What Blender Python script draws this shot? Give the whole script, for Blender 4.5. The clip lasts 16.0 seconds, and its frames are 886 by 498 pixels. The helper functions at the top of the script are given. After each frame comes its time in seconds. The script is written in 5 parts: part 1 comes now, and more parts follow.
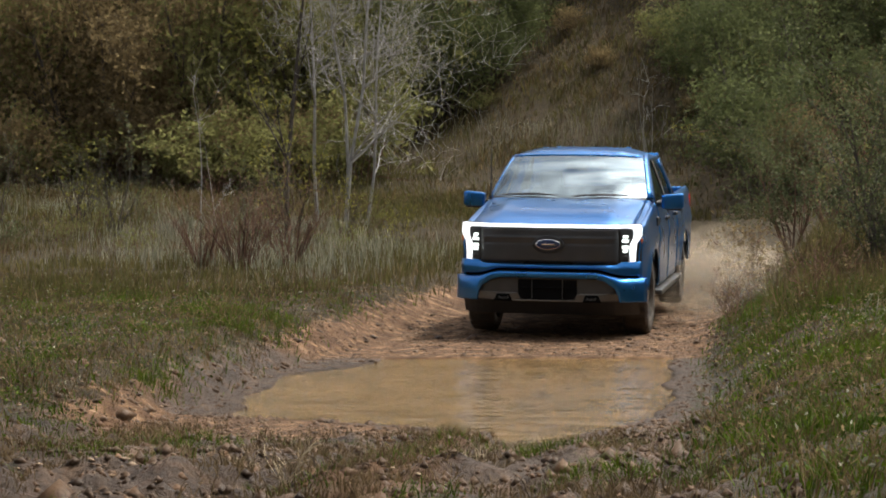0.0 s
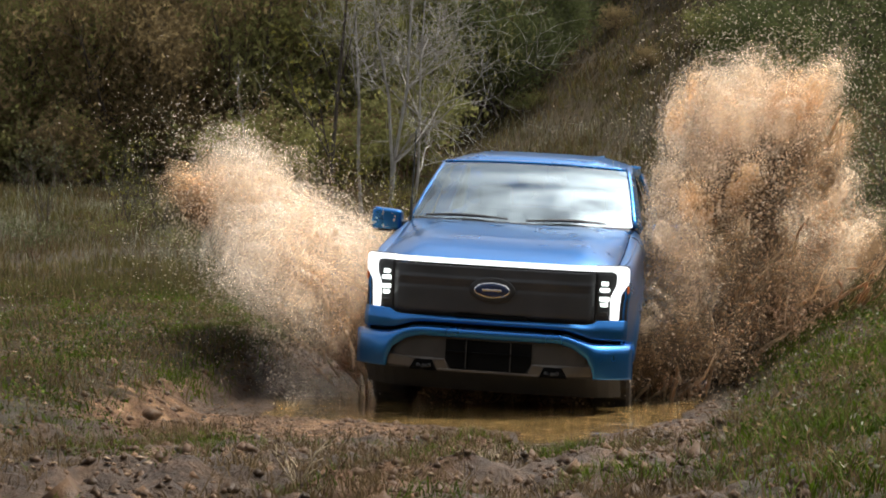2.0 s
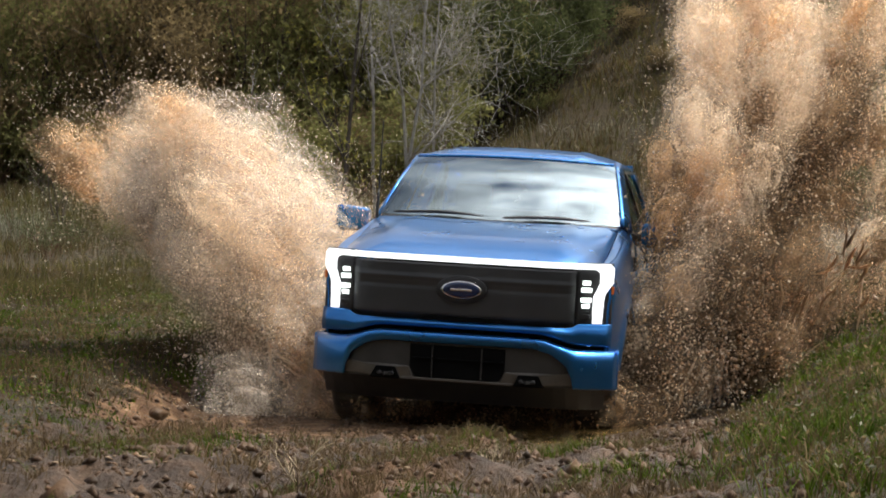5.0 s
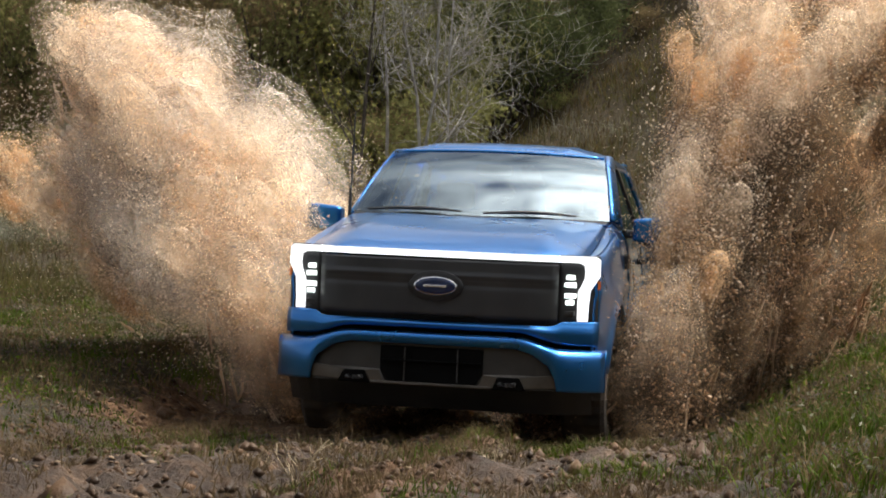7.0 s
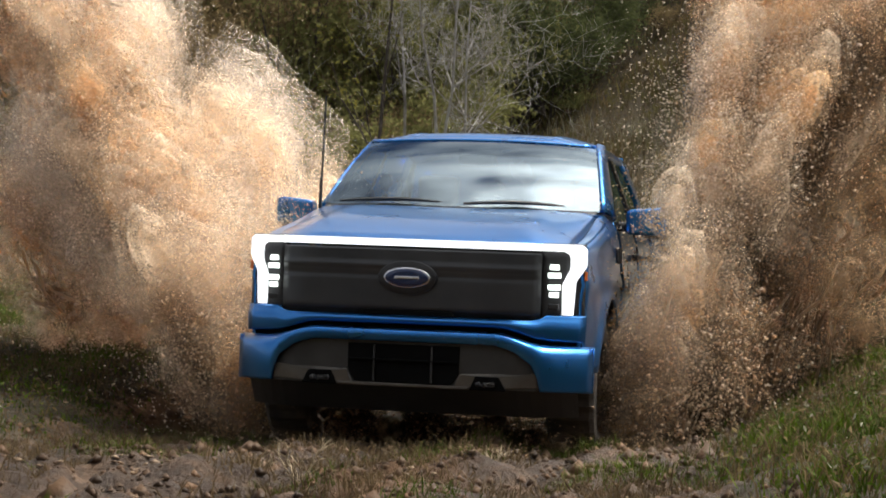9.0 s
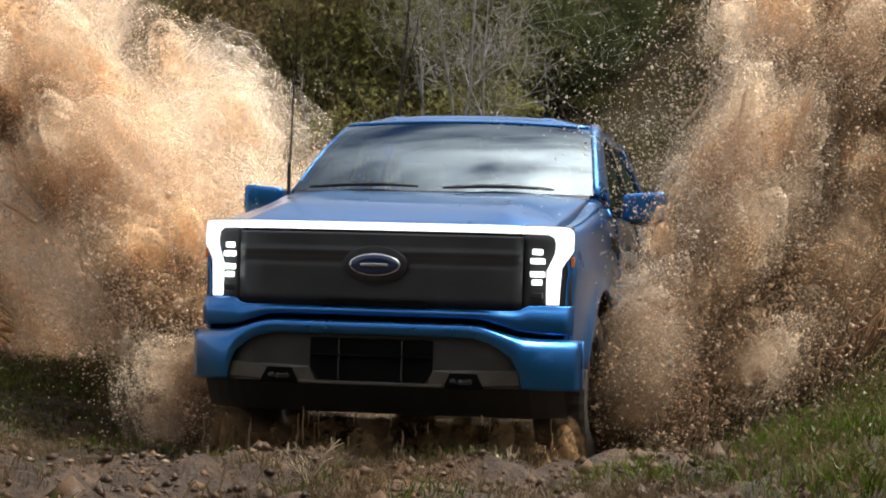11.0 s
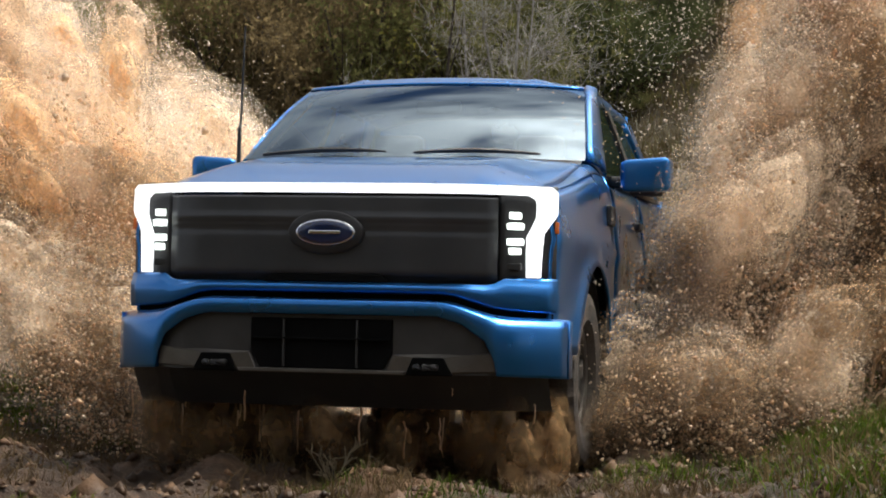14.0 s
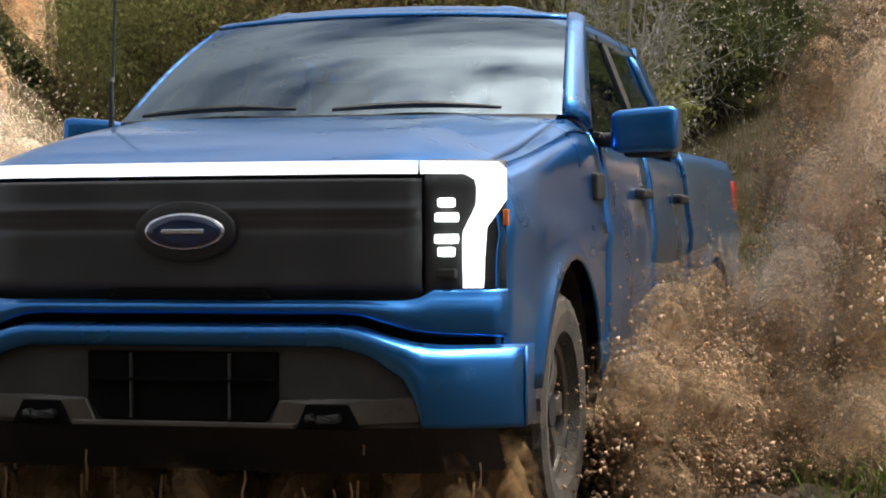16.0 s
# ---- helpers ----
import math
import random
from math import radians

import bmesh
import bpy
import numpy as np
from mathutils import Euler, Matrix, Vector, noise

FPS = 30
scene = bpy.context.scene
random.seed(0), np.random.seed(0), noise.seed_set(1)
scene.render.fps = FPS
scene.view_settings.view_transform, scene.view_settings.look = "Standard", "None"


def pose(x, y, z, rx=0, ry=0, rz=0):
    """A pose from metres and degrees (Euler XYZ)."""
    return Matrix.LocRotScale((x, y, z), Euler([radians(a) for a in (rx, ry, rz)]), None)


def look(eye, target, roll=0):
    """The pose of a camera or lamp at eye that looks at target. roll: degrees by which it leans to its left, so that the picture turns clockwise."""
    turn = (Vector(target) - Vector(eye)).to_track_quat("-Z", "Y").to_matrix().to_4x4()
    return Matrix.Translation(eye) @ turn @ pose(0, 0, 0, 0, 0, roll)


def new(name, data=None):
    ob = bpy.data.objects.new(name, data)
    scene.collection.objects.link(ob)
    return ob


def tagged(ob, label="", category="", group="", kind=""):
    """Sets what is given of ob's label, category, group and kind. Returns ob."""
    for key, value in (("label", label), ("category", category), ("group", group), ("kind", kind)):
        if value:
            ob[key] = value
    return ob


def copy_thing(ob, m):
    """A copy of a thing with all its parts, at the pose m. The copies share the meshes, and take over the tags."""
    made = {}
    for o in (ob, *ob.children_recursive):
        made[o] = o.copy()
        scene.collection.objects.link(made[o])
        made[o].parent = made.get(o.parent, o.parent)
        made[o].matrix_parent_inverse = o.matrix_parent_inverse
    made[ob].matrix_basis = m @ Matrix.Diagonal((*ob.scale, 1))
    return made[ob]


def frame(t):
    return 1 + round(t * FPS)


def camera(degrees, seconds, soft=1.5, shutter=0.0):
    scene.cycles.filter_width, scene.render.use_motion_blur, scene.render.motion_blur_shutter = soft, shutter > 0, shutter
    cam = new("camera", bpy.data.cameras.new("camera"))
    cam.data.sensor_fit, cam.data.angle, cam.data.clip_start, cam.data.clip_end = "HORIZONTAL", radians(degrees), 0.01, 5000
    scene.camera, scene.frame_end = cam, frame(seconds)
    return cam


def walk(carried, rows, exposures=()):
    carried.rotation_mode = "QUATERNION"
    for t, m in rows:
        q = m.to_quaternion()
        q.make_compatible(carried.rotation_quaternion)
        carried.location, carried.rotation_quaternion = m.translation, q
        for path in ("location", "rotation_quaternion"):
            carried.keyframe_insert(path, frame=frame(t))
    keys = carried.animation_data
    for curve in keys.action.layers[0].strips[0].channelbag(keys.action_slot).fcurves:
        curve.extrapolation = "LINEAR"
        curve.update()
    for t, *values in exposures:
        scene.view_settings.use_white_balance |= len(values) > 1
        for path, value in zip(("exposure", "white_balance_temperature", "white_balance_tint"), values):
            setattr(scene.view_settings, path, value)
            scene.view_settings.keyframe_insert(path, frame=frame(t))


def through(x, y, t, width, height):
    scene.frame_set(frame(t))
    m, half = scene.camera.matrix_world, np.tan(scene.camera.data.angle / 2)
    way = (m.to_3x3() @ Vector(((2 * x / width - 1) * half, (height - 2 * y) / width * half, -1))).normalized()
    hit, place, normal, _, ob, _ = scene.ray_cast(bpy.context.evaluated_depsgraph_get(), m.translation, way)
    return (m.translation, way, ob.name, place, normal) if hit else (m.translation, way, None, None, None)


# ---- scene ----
cam = camera(24.0, 16.0, soft=1.9)
PITCH = 88.59
CAM_ROWS = [
    (0, pose(0.000, 0, 1.5, PITCH, 0, 0.00)),
    (0.3, pose(0.049, 0, 1.5, PITCH, 0, 0.45)),
    (0.6, pose(0.119, 0, 1.5, PITCH, 0, 1.02)),
    (1, pose(0.150, 0, 1.5, PITCH, 0, 1.28)),
    (1.5, pose(0.159, 0, 1.5, PITCH, 0, 1.35)),
    (2, pose(0.169, 0, 1.5, PITCH, 0, 1.42)),
    (2.5, pose(0.182, 0, 1.5, PITCH, 0, 1.50)),
    (3, pose(0.194, 0, 1.5, PITCH, 0, 1.59)),
    (3.5, pose(0.207, 0, 1.5, PITCH, 0, 1.68)),
    (4, pose(0.221, 0, 1.5, PITCH, 0, 1.76)),
    (6.5, pose(0.296, 0, 1.5, PITCH, 0, 2.24)),
    (7, pose(0.318, 0, 1.5, PITCH, 0, 2.39)),
    (7.5, pose(0.338, 0, 1.5, PITCH, 0, 2.53)),
    (8, pose(0.358, 0, 1.5, PITCH, 0, 2.67)),
    (8.5, pose(0.379, 0, 1.5, PITCH, 0, 2.82)),
    (9, pose(0.400, 0, 1.5, PITCH, 0, 2.97)),
    (11.5, pose(0.460, 0, 1.5, PITCH, 0, 3.70)),
    (12, pose(0.480, 0, 1.5, PITCH, 0, 3.93)),
    (12.5, pose(0.498, 0, 1.5, PITCH, 0, 4.15)),
    (13, pose(0.518, 0, 1.5, PITCH, 0, 4.39)),
    (13.5, pose(0.537, 0, 1.5, PITCH, 0, 4.63)),
    (14, pose(0.556, 0, 1.5, PITCH, 0, 4.88)),
    (14.5, pose(0.577, 0, 1.5, PITCH, 0, 5.16)),
    (15, pose(0.601, 0, 1.5, PITCH, 0, 5.46)),
    (15.5, pose(0.625, 0, 1.5, PITCH, 0, 5.76)),
    (15.8, pose(0.747, 0, 1.5, PITCH, 0, 6.90)),
    (16, pose(0.891, 0, 1.5, PITCH, 0, 8.37)),
]
walk(cam, CAM_ROWS)

# truck: seconds, place of the front axle on the ground, nose-down, lean, turn
TRUCK_ROWS = [
    (0, 1.296, 22.743, 0.038, 2.40, 0.81, -11.61),
    (0.3, 0.839, 20.083, -0.086, 3.76, 2.45, -10.34),
    (0.6, 0.524, 18.179, -0.186, 4.05, 3.02, -8.82),
    (1, 0.312, 16.420, -0.165, 2.42, 3.42, -7.67),
    (1.5, 0.277, 16.149, -0.158, 1.92, 3.26, -7.77),
    (2, 0.240, 15.892, -0.151, 1.49, 3.18, -7.79),
    (2.5, 0.201, 15.638, -0.143, 1.17, 3.14, -7.82),
    (3, 0.163, 15.394, -0.135, 0.98, 3.13, -7.84),
    (3.5, 0.123, 15.152, -0.128, 0.82, 3.17, -7.81),
    (4, 0.083, 14.905, -0.121, 0.60, 3.22, -7.73),
    (6.5, -0.108, 13.651, -0.078, -0.72, 2.59, -8.00),
    (7, -0.145, 13.382, -0.063, -1.09, 2.33, -7.98),
    (7.5, -0.182, 13.118, -0.048, -1.44, 2.12, -7.98),
    (8, -0.215, 12.854, -0.030, -1.77, 1.98, -8.00),
    (8.5, -0.246, 12.590, -0.012, -1.98, 1.86, -8.02),
    (9, -0.277, 12.338, 0.007, -2.10, 1.71, -8.03),
    (11.5, -0.427, 10.973, 0.129, -3.00, 1.01, -8.57),
    (12, -0.458, 10.731, 0.160, -3.20, 0.98, -8.58),
    (12.5, -0.486, 10.471, 0.190, -3.39, 0.93, -8.57),
    (13, -0.513, 10.215, 0.219, -3.55, 0.85, -8.45),
    (13.5, -0.540, 9.962, 0.245, -3.68, 0.69, -8.23),
    (14, -0.565, 9.704, 0.268, -3.80, 0.44, -8.00),
    (14.5, -0.588, 9.442, 0.287, -3.82, 0.20, -7.85),
    (15, -0.610, 9.178, 0.305, -3.65, 0.03, -7.72),
    (15.5, -0.634, 8.921, 0.321, -3.35, -0.03, -7.50),
    (15.8, -0.667, 8.194, 0.340, -2.24, -0.31, -7.08),
    (16, -0.695, 7.198, 0.355, -1.21, -0.50, -6.57),
]


def truck_pose(t):
    r = np.array(TRUCK_ROWS)
    return [float(np.interp(t, r[:, 0], r[:, k])) for k in range(1, 7)]



# ---- world and sun ----
SUN_DIR = Vector((0.48, 0.32, 1.0)).normalized()      # towards the sun
world = bpy.data.worlds.new("sky")
scene.world = world
world.use_nodes = True
wn, wl = world.node_tree.nodes, world.node_tree.links
wn.clear()
sky = wn.new("ShaderNodeTexSky")
sky.sky_type, sky.sun_disc = "NISHITA", False
sky.sun_elevation = math.asin(SUN_DIR.z)
sky.ozone_density, sky.dust_density = 4.0, 0.4
sky.sun_rotation = math.atan2(SUN_DIR.x, SUN_DIR.y)
w_co = wn.new("ShaderNodeTexCoord")
w_map = wn.new("ShaderNodeMapping")
w_map.inputs["Scale"].default_value = (1.0, 1.0, 2.2)
w_map.inputs["Location"].default_value = (0.35, 0.1, 0.2)
w_cloud = wn.new("ShaderNodeTexNoise")
w_cloud.inputs["Scale"].default_value, w_cloud.inputs["Detail"].default_value = 3.9, 7
w_cloud.inputs["Roughness"].default_value = 0.55
w_ramp = wn.new("ShaderNodeValToRGB")
w_ramp.color_ramp.elements[0].position, w_ramp.color_ramp.elements[1].position = 0.31, 0.59
w_mix = wn.new("ShaderNodeMixRGB")
# clouds are brightest round the sun
w_dot = wn.new("ShaderNodeVectorMath")
w_dot.operation = "DOT_PRODUCT"
w_dot.inputs[1].default_value = SUN_DIR
w_pow = wn.new("ShaderNodeMath")
w_pow.operation, w_pow.inputs[1].default_value = "POWER", 9.0
w_pow.use_clamp = True
w_bright = wn.new("ShaderNodeMixRGB")
w_bright.inputs[1].default_value = (10.8, 11.1, 11.8, 1)
w_bright.inputs[2].default_value = (190.0, 184.0, 172.0, 1)
wl.new(w_co.outputs["Generated"], w_dot.inputs[0])
wl.new(w_dot.outputs["Value"], w_pow.inputs[0])
wl.new(w_pow.outputs[0], w_bright.inputs[0])
wl.new(w_bright.outputs["Color"], w_mix.inputs[2])
w_bg = wn.new("ShaderNodeBackground")
w_bg.inputs["Strength"].default_value = 0.062
w_out = wn.new("ShaderNodeOutputWorld")
wl.new(w_co.outputs["Generated"], w_map.inputs["Vector"])
wl.new(w_map.outputs["Vector"], w_cloud.inputs["Vector"])
wl.new(w_cloud.outputs["Fac"], w_ramp.inputs["Fac"])
wl.new(w_ramp.outputs["Color"], w_mix.inputs[0])
wl.new(sky.outputs["Color"], w_mix.inputs[1])
wl.new(w_mix.outputs["Color"], w_bg.inputs["Color"])
wl.new(w_bg.outputs["Background"], w_out.inputs["Surface"])
sun = new("sun", bpy.data.lights.new("sun", "SUN"))
sun.data.energy, sun.data.angle, sun.data.color = 5.0, radians(0.6), (1.0, 0.95, 0.87)
sun.matrix_world = look((20, 20, 40), Vector((20, 20, 40)) - SUN_DIR)
scene.view_settings.exposure = 0.0
scene.cycles.transparent_max_bounces = 128


# ---- materials ----
def mat(name, colours, scale=4.0, rough=0.7, rough_var=0.1, bump=0.2, bump_scale=60.0, metallic=0.0, coat=0.0,
        per_object=0.0, per_island=0.0, translucent=0.0, spec=0.5, detail=6):
    """A surface whose colour wanders between the given ones, with grain and fine relief."""
    m = bpy.data.materials.new(name)
    m.use_nodes = True
    n, l = m.node_tree.nodes, m.node_tree.links
    b = n["Principled BSDF"]
    co = n.new("ShaderNodeTexCoord")
    no = n.new("ShaderNodeTexNoise")
    no.inputs["Scale"].default_value, no.inputs["Detail"].default_value = scale, detail
    l.new(co.outputs["Object"], no.inputs["Vector"])
    ra = n.new("ShaderNodeValToRGB")
    els = ra.color_ramp.elements
    k = len(colours)
    while len(els) < k:
        els.new(0.5)
    for i, c in enumerate(colours):
        els[i].position = 0.5 if k == 1 else 0.3 + 0.4 * i / (k - 1)
        els[i].color = (*c, 1)
    l.new(no.outputs["Fac"], ra.inputs["Fac"])
    colour = ra.outputs["Color"]
    if per_object or per_island:
        if per_object:
            src = n.new("ShaderNodeObjectInfo").outputs["Random"]
        else:
            src = n.new("ShaderNodeNewGeometry").outputs["Random Per Island"]
        amount = per_object or per_island
        mr = n.new("ShaderNodeMapRange")
        mr.inputs["To Min"].default_value, mr.inputs["To Max"].default_value = 1 - amount, 1 + amount
        l.new(src, mr.inputs["Value"])
        hsv = n.new("ShaderNodeHueSaturation")
        l.new(mr.outputs["Result"], hsv.inputs["Value"])
        l.new(colour, hsv.inputs["Color"])
        colour = hsv.outputs["Color"]
    l.new(colour, b.inputs["Base Color"])
    no2 = n.new("ShaderNodeTexNoise")
    no2.inputs["Scale"].default_value, no2.inputs["Detail"].default_value = bump_scale, 4
    l.new(co.outputs["Object"], no2.inputs["Vector"])
    if rough_var:
        rr = n.new("ShaderNodeMapRange")
        rr.inputs["To Min"].default_value, rr.inputs["To Max"].default_value = max(0.02, rough - rough_var), min(1, rough + rough_var)
        l.new(no.outputs["Fac"], rr.inputs["Value"])
        l.new(rr.outputs["Result"], b.inputs["Roughness"])
    else:
        b.inputs["Roughness"].default_value = rough
    b.inputs["Metallic"].default_value = metallic
    b.inputs["Specular IOR Level"].default_value = spec
    b.inputs["Coat Weight"].default_value = coat
    b.inputs["Coat Roughness"].default_value = 0.04
    if bump:
        bp = n.new("ShaderNodeBump")
        bp.inputs["Strength"].default_value, bp.inputs["Distance"].default_value = bump, 0.01
        l.new(no2.outputs["Fac"], bp.inputs["Height"])
        l.new(bp.outputs["Normal"], b.inputs["Normal"])
    if translucent:
        tr = n.new("ShaderNodeBsdfTranslucent")
        l.new(colour, tr.inputs["Color"])
        mx = n.new("ShaderNodeMixShader")
        mx.inputs[0].default_value = translucent
        l.new(b.outputs[0], mx.inputs[1])
        l.new(tr.outputs[0], mx.inputs[2])
        l.new(mx.outputs[0], n["Material Output"].inputs["Surface"])
    return m


def glow(name, colour, strength):
    m = bpy.data.materials.new(name)
    m.use_nodes = True
    b = m.node_tree.nodes["Principled BSDF"]
    b.inputs["Base Color"].default_value = (0.8, 0.8, 0.8, 1)
    b.inputs["Emission Color"].default_value = (*colour, 1)
    b.inputs["Emission Strength"].default_value = strength
    return m


def glass(name, tint, rough=0.01):
    m = bpy.data.materials.new(name)
    m.use_nodes = True
    n, l = m.node_tree.nodes, m.node_tree.links
    n.remove(n["Principled BSDF"])
    tr, gl, mx, fr = (n.new(k) for k in ("ShaderNodeBsdfTransparent", "ShaderNodeBsdfGlossy", "ShaderNodeMixShader", "ShaderNodeFresnel"))
    tr.inputs["Color"].default_value = (*tint, 1)
    gl.inputs["Roughness"].default_value = rough
    gl.inputs["Color"].default_value = (0.74, 0.89, 1.0, 1)          # blue of the sky put into the reflections
    fr.inputs["IOR"].default_value = 2.6
    l.new(fr.outputs[0], mx.inputs[0])
    l.new(tr.outputs[0], mx.inputs[1])
    l.new(gl.outputs[0], mx.inputs[2])
    l.new(mx.outputs[0], n["Material Output"].inputs["Surface"])
    return m


PAINT = mat("blue_paint", [(0.018, 0.165, 0.47), (0.024, 0.185, 0.52)], 3, 0.28, 0.03, 0.0, metallic=0.9, coat=0.6)
BLACK = mat("black_plastic", [(0.012, 0.012, 0.013), (0.025, 0.024, 0.023)], 9, 0.5, 0.12, 0.25, 300)
GRILLE = mat("grille_plastic", [(0.034, 0.035, 0.037), (0.050, 0.050, 0.051)], 5, 0.30, 0.05, 0.06, 400)
TRIM = mat("grey_trim", [(0.030, 0.030, 0.029), (0.050, 0.048, 0.045)], 7, 0.38, 0.1, 0.15, 200)
SILVER = mat("skid_silver", [(0.1, 0.09, 0.078), (0.16, 0.145, 0.125)], 8, 0.35, 0.1, 0.15, 120, metallic=0.6)
# near-black that stands for the shade inside openings; lip and one bar share it
SHADE_BLACK = mat("recess_shade_black", [(0.003, 0.003, 0.003), (0.006, 0.006, 0.006)], 9, 0.9, 0.05, 0.2, 200, spec=0.1)
CHROME = mat("chrome", [(0.7, 0.7, 0.72), (0.8, 0.8, 0.82)], 5, 0.12, 0.04, 0.0, metallic=1.0)
EMBLEM = mat("emblem_blue", [(0.004, 0.014, 0.06), (0.005, 0.018, 0.075)], 5, 0.2, 0.04, 0.0, coat=1.0)
RUBBER = mat("tyre_rubber", [(0.015, 0.014, 0.013), (0.06, 0.045, 0.032), (0.02, 0.018, 0.016)], 6, 0.85, 0.1, 0.5, 90)
CABIN = mat("cabin_trim", [(0.02, 0.02, 0.022), (0.035, 0.034, 0.033)], 5, 0.7, 0.1, 0.3, 120)
GLASS = glass("window_glass", (0.30, 0.36, 0.38))
LIGHT_BAR = glow("light_bar", (0.95, 0.98, 1.0), 1.35)
LED = glow("led_lamp", (0.90, 1.0, 0.95), 2.6)
TAIL_RED = mat("tail_light_red", [(0.5, 0.012, 0.01), (0.6, 0.02, 0.015)], 6, 0.2, 0.05, 0.0, coat=1.0)
AMBER = mat("amber_reflector", [(0.6, 0.14, 0.03), (0.7, 0.18, 0.04)], 6, 0.2, 0.05, 0.0)
BARK_GREY = mat("grey_bark", [(0.22, 0.208, 0.19), (0.41, 0.39, 0.36)], 5, 0.9, 0.05, 0.6, 40, per_island=0.25, spec=0.12)
BARK_DARK = mat("dark_bark", [(0.05, 0.04, 0.032), (0.10, 0.085, 0.07)], 5, 0.9, 0.05, 0.6, 40, spec=0.12)
TWIG_RED = mat("red_brown_twigs", [(0.10, 0.055, 0.04), (0.17, 0.10, 0.07)], 6, 0.85, 0.05, 0.3, 60, per_island=0.35, spec=0.12)
LEAF_OLIVE = mat("olive_leaves", [(0.13, 0.132, 0.046), (0.205, 0.195, 0.076)], 1.1, 0.65, 0.1, 0.0, per_island=0.22, translucent=0.6, spec=0.12)
LEAF_DARK = mat("dark_green_leaves", [(0.062, 0.076, 0.028), (0.112, 0.124, 0.050)], 1.0, 0.6, 0.1, 0.0, per_island=0.22, translucent=0.55, spec=0.12)
LEAF_YELLOW = mat("yellow_green_leaves", [(0.16, 0.155, 0.03), (0.28, 0.25, 0.055)], 1.3, 0.6, 0.1, 0.0, per_island=0.4, translucent=0.35, spec=0.12)
LEAF_RUST = mat("rust_brown_leaves", [(0.15, 0.112, 0.055), (0.23, 0.172, 0.088)], 1.2, 0.7, 0.1, 0.0, per_island=0.22, translucent=0.6, spec=0.12)
LEAF_GREY = mat("grey_green_leaves", [(0.062, 0.072, 0.032), (0.125, 0.136, 0.062)], 1.2, 0.65, 0.1, 0.0, per_island=0.4, translucent=0.3, spec=0.12)
MEADOW = mat("meadow_olive", [(0.058, 0.056, 0.018), (0.120, 0.105, 0.036)], 1.1, 0.65, 0.1, 0.0, per_island=0.35, translucent=0.45, spec=0.12)
BANK_BROWN = mat("bank_brown", [(0.070, 0.048, 0.024), (0.14, 0.10, 0.052)], 1.1, 0.65, 0.1, 0.0, per_island=0.4, translucent=0.4, spec=0.12)
GRASS_GREEN = mat("green_grass", [(0.024, 0.048, 0.003), (0.088, 0.126, 0.009)], 0.9, 0.6, 0.1, 0.0, per_island=0.5, translucent=0.35, spec=0.12)
GRASS_DRY = mat("dry_grass", [(0.062, 0.043, 0.018), (0.15, 0.11, 0.054)], 1.1, 0.7, 0.1, 0.0, per_island=0.5, translucent=0.35, spec=0.12)
GRASS_PALE = mat("pale_seed_grass", [(0.15, 0.145, 0.095), (0.34, 0.33, 0.25)], 1.1, 0.7, 0.1, 0.0, per_island=0.4, translucent=0.3, spec=0.12)
CLOD = mat("mud_clod", [(0.030, 0.017, 0.009), (0.105, 0.060, 0.032)], 6, 0.45, 0.25, 0.5, 90, per_island=0.5, spec=0.12)
LITTER = mat("leaf_litter", [(0.085, 0.05, 0.028), (0.24, 0.18, 0.125)], 6, 0.7, 0.2, 0.2, 90, per_island=0.6, spec=0.12)
MUDDY_SPRAY = mat("muddy_spray", [(0.66, 0.51, 0.36), (0.82, 0.68, 0.52)], 2.2, 0.35, 0.1, 0.0, per_island=0.14, translucent=0.5)
MIST_SPRAY = mat("mist_spray", [(0.64, 0.54, 0.43), (0.80, 0.70, 0.58)], 2.0, 0.35, 0.1, 0.0, per_island=0.1, translucent=0.5)
# mud brown, darkened further for the shaded lower side of the plume
DARK_SPRAY = mat("shaded_mud_spray", [(0.42, 0.26, 0.15), (0.6, 0.41, 0.26)], 2.2, 0.35, 0.1, 0.0, per_island=0.4, translucent=0.3)


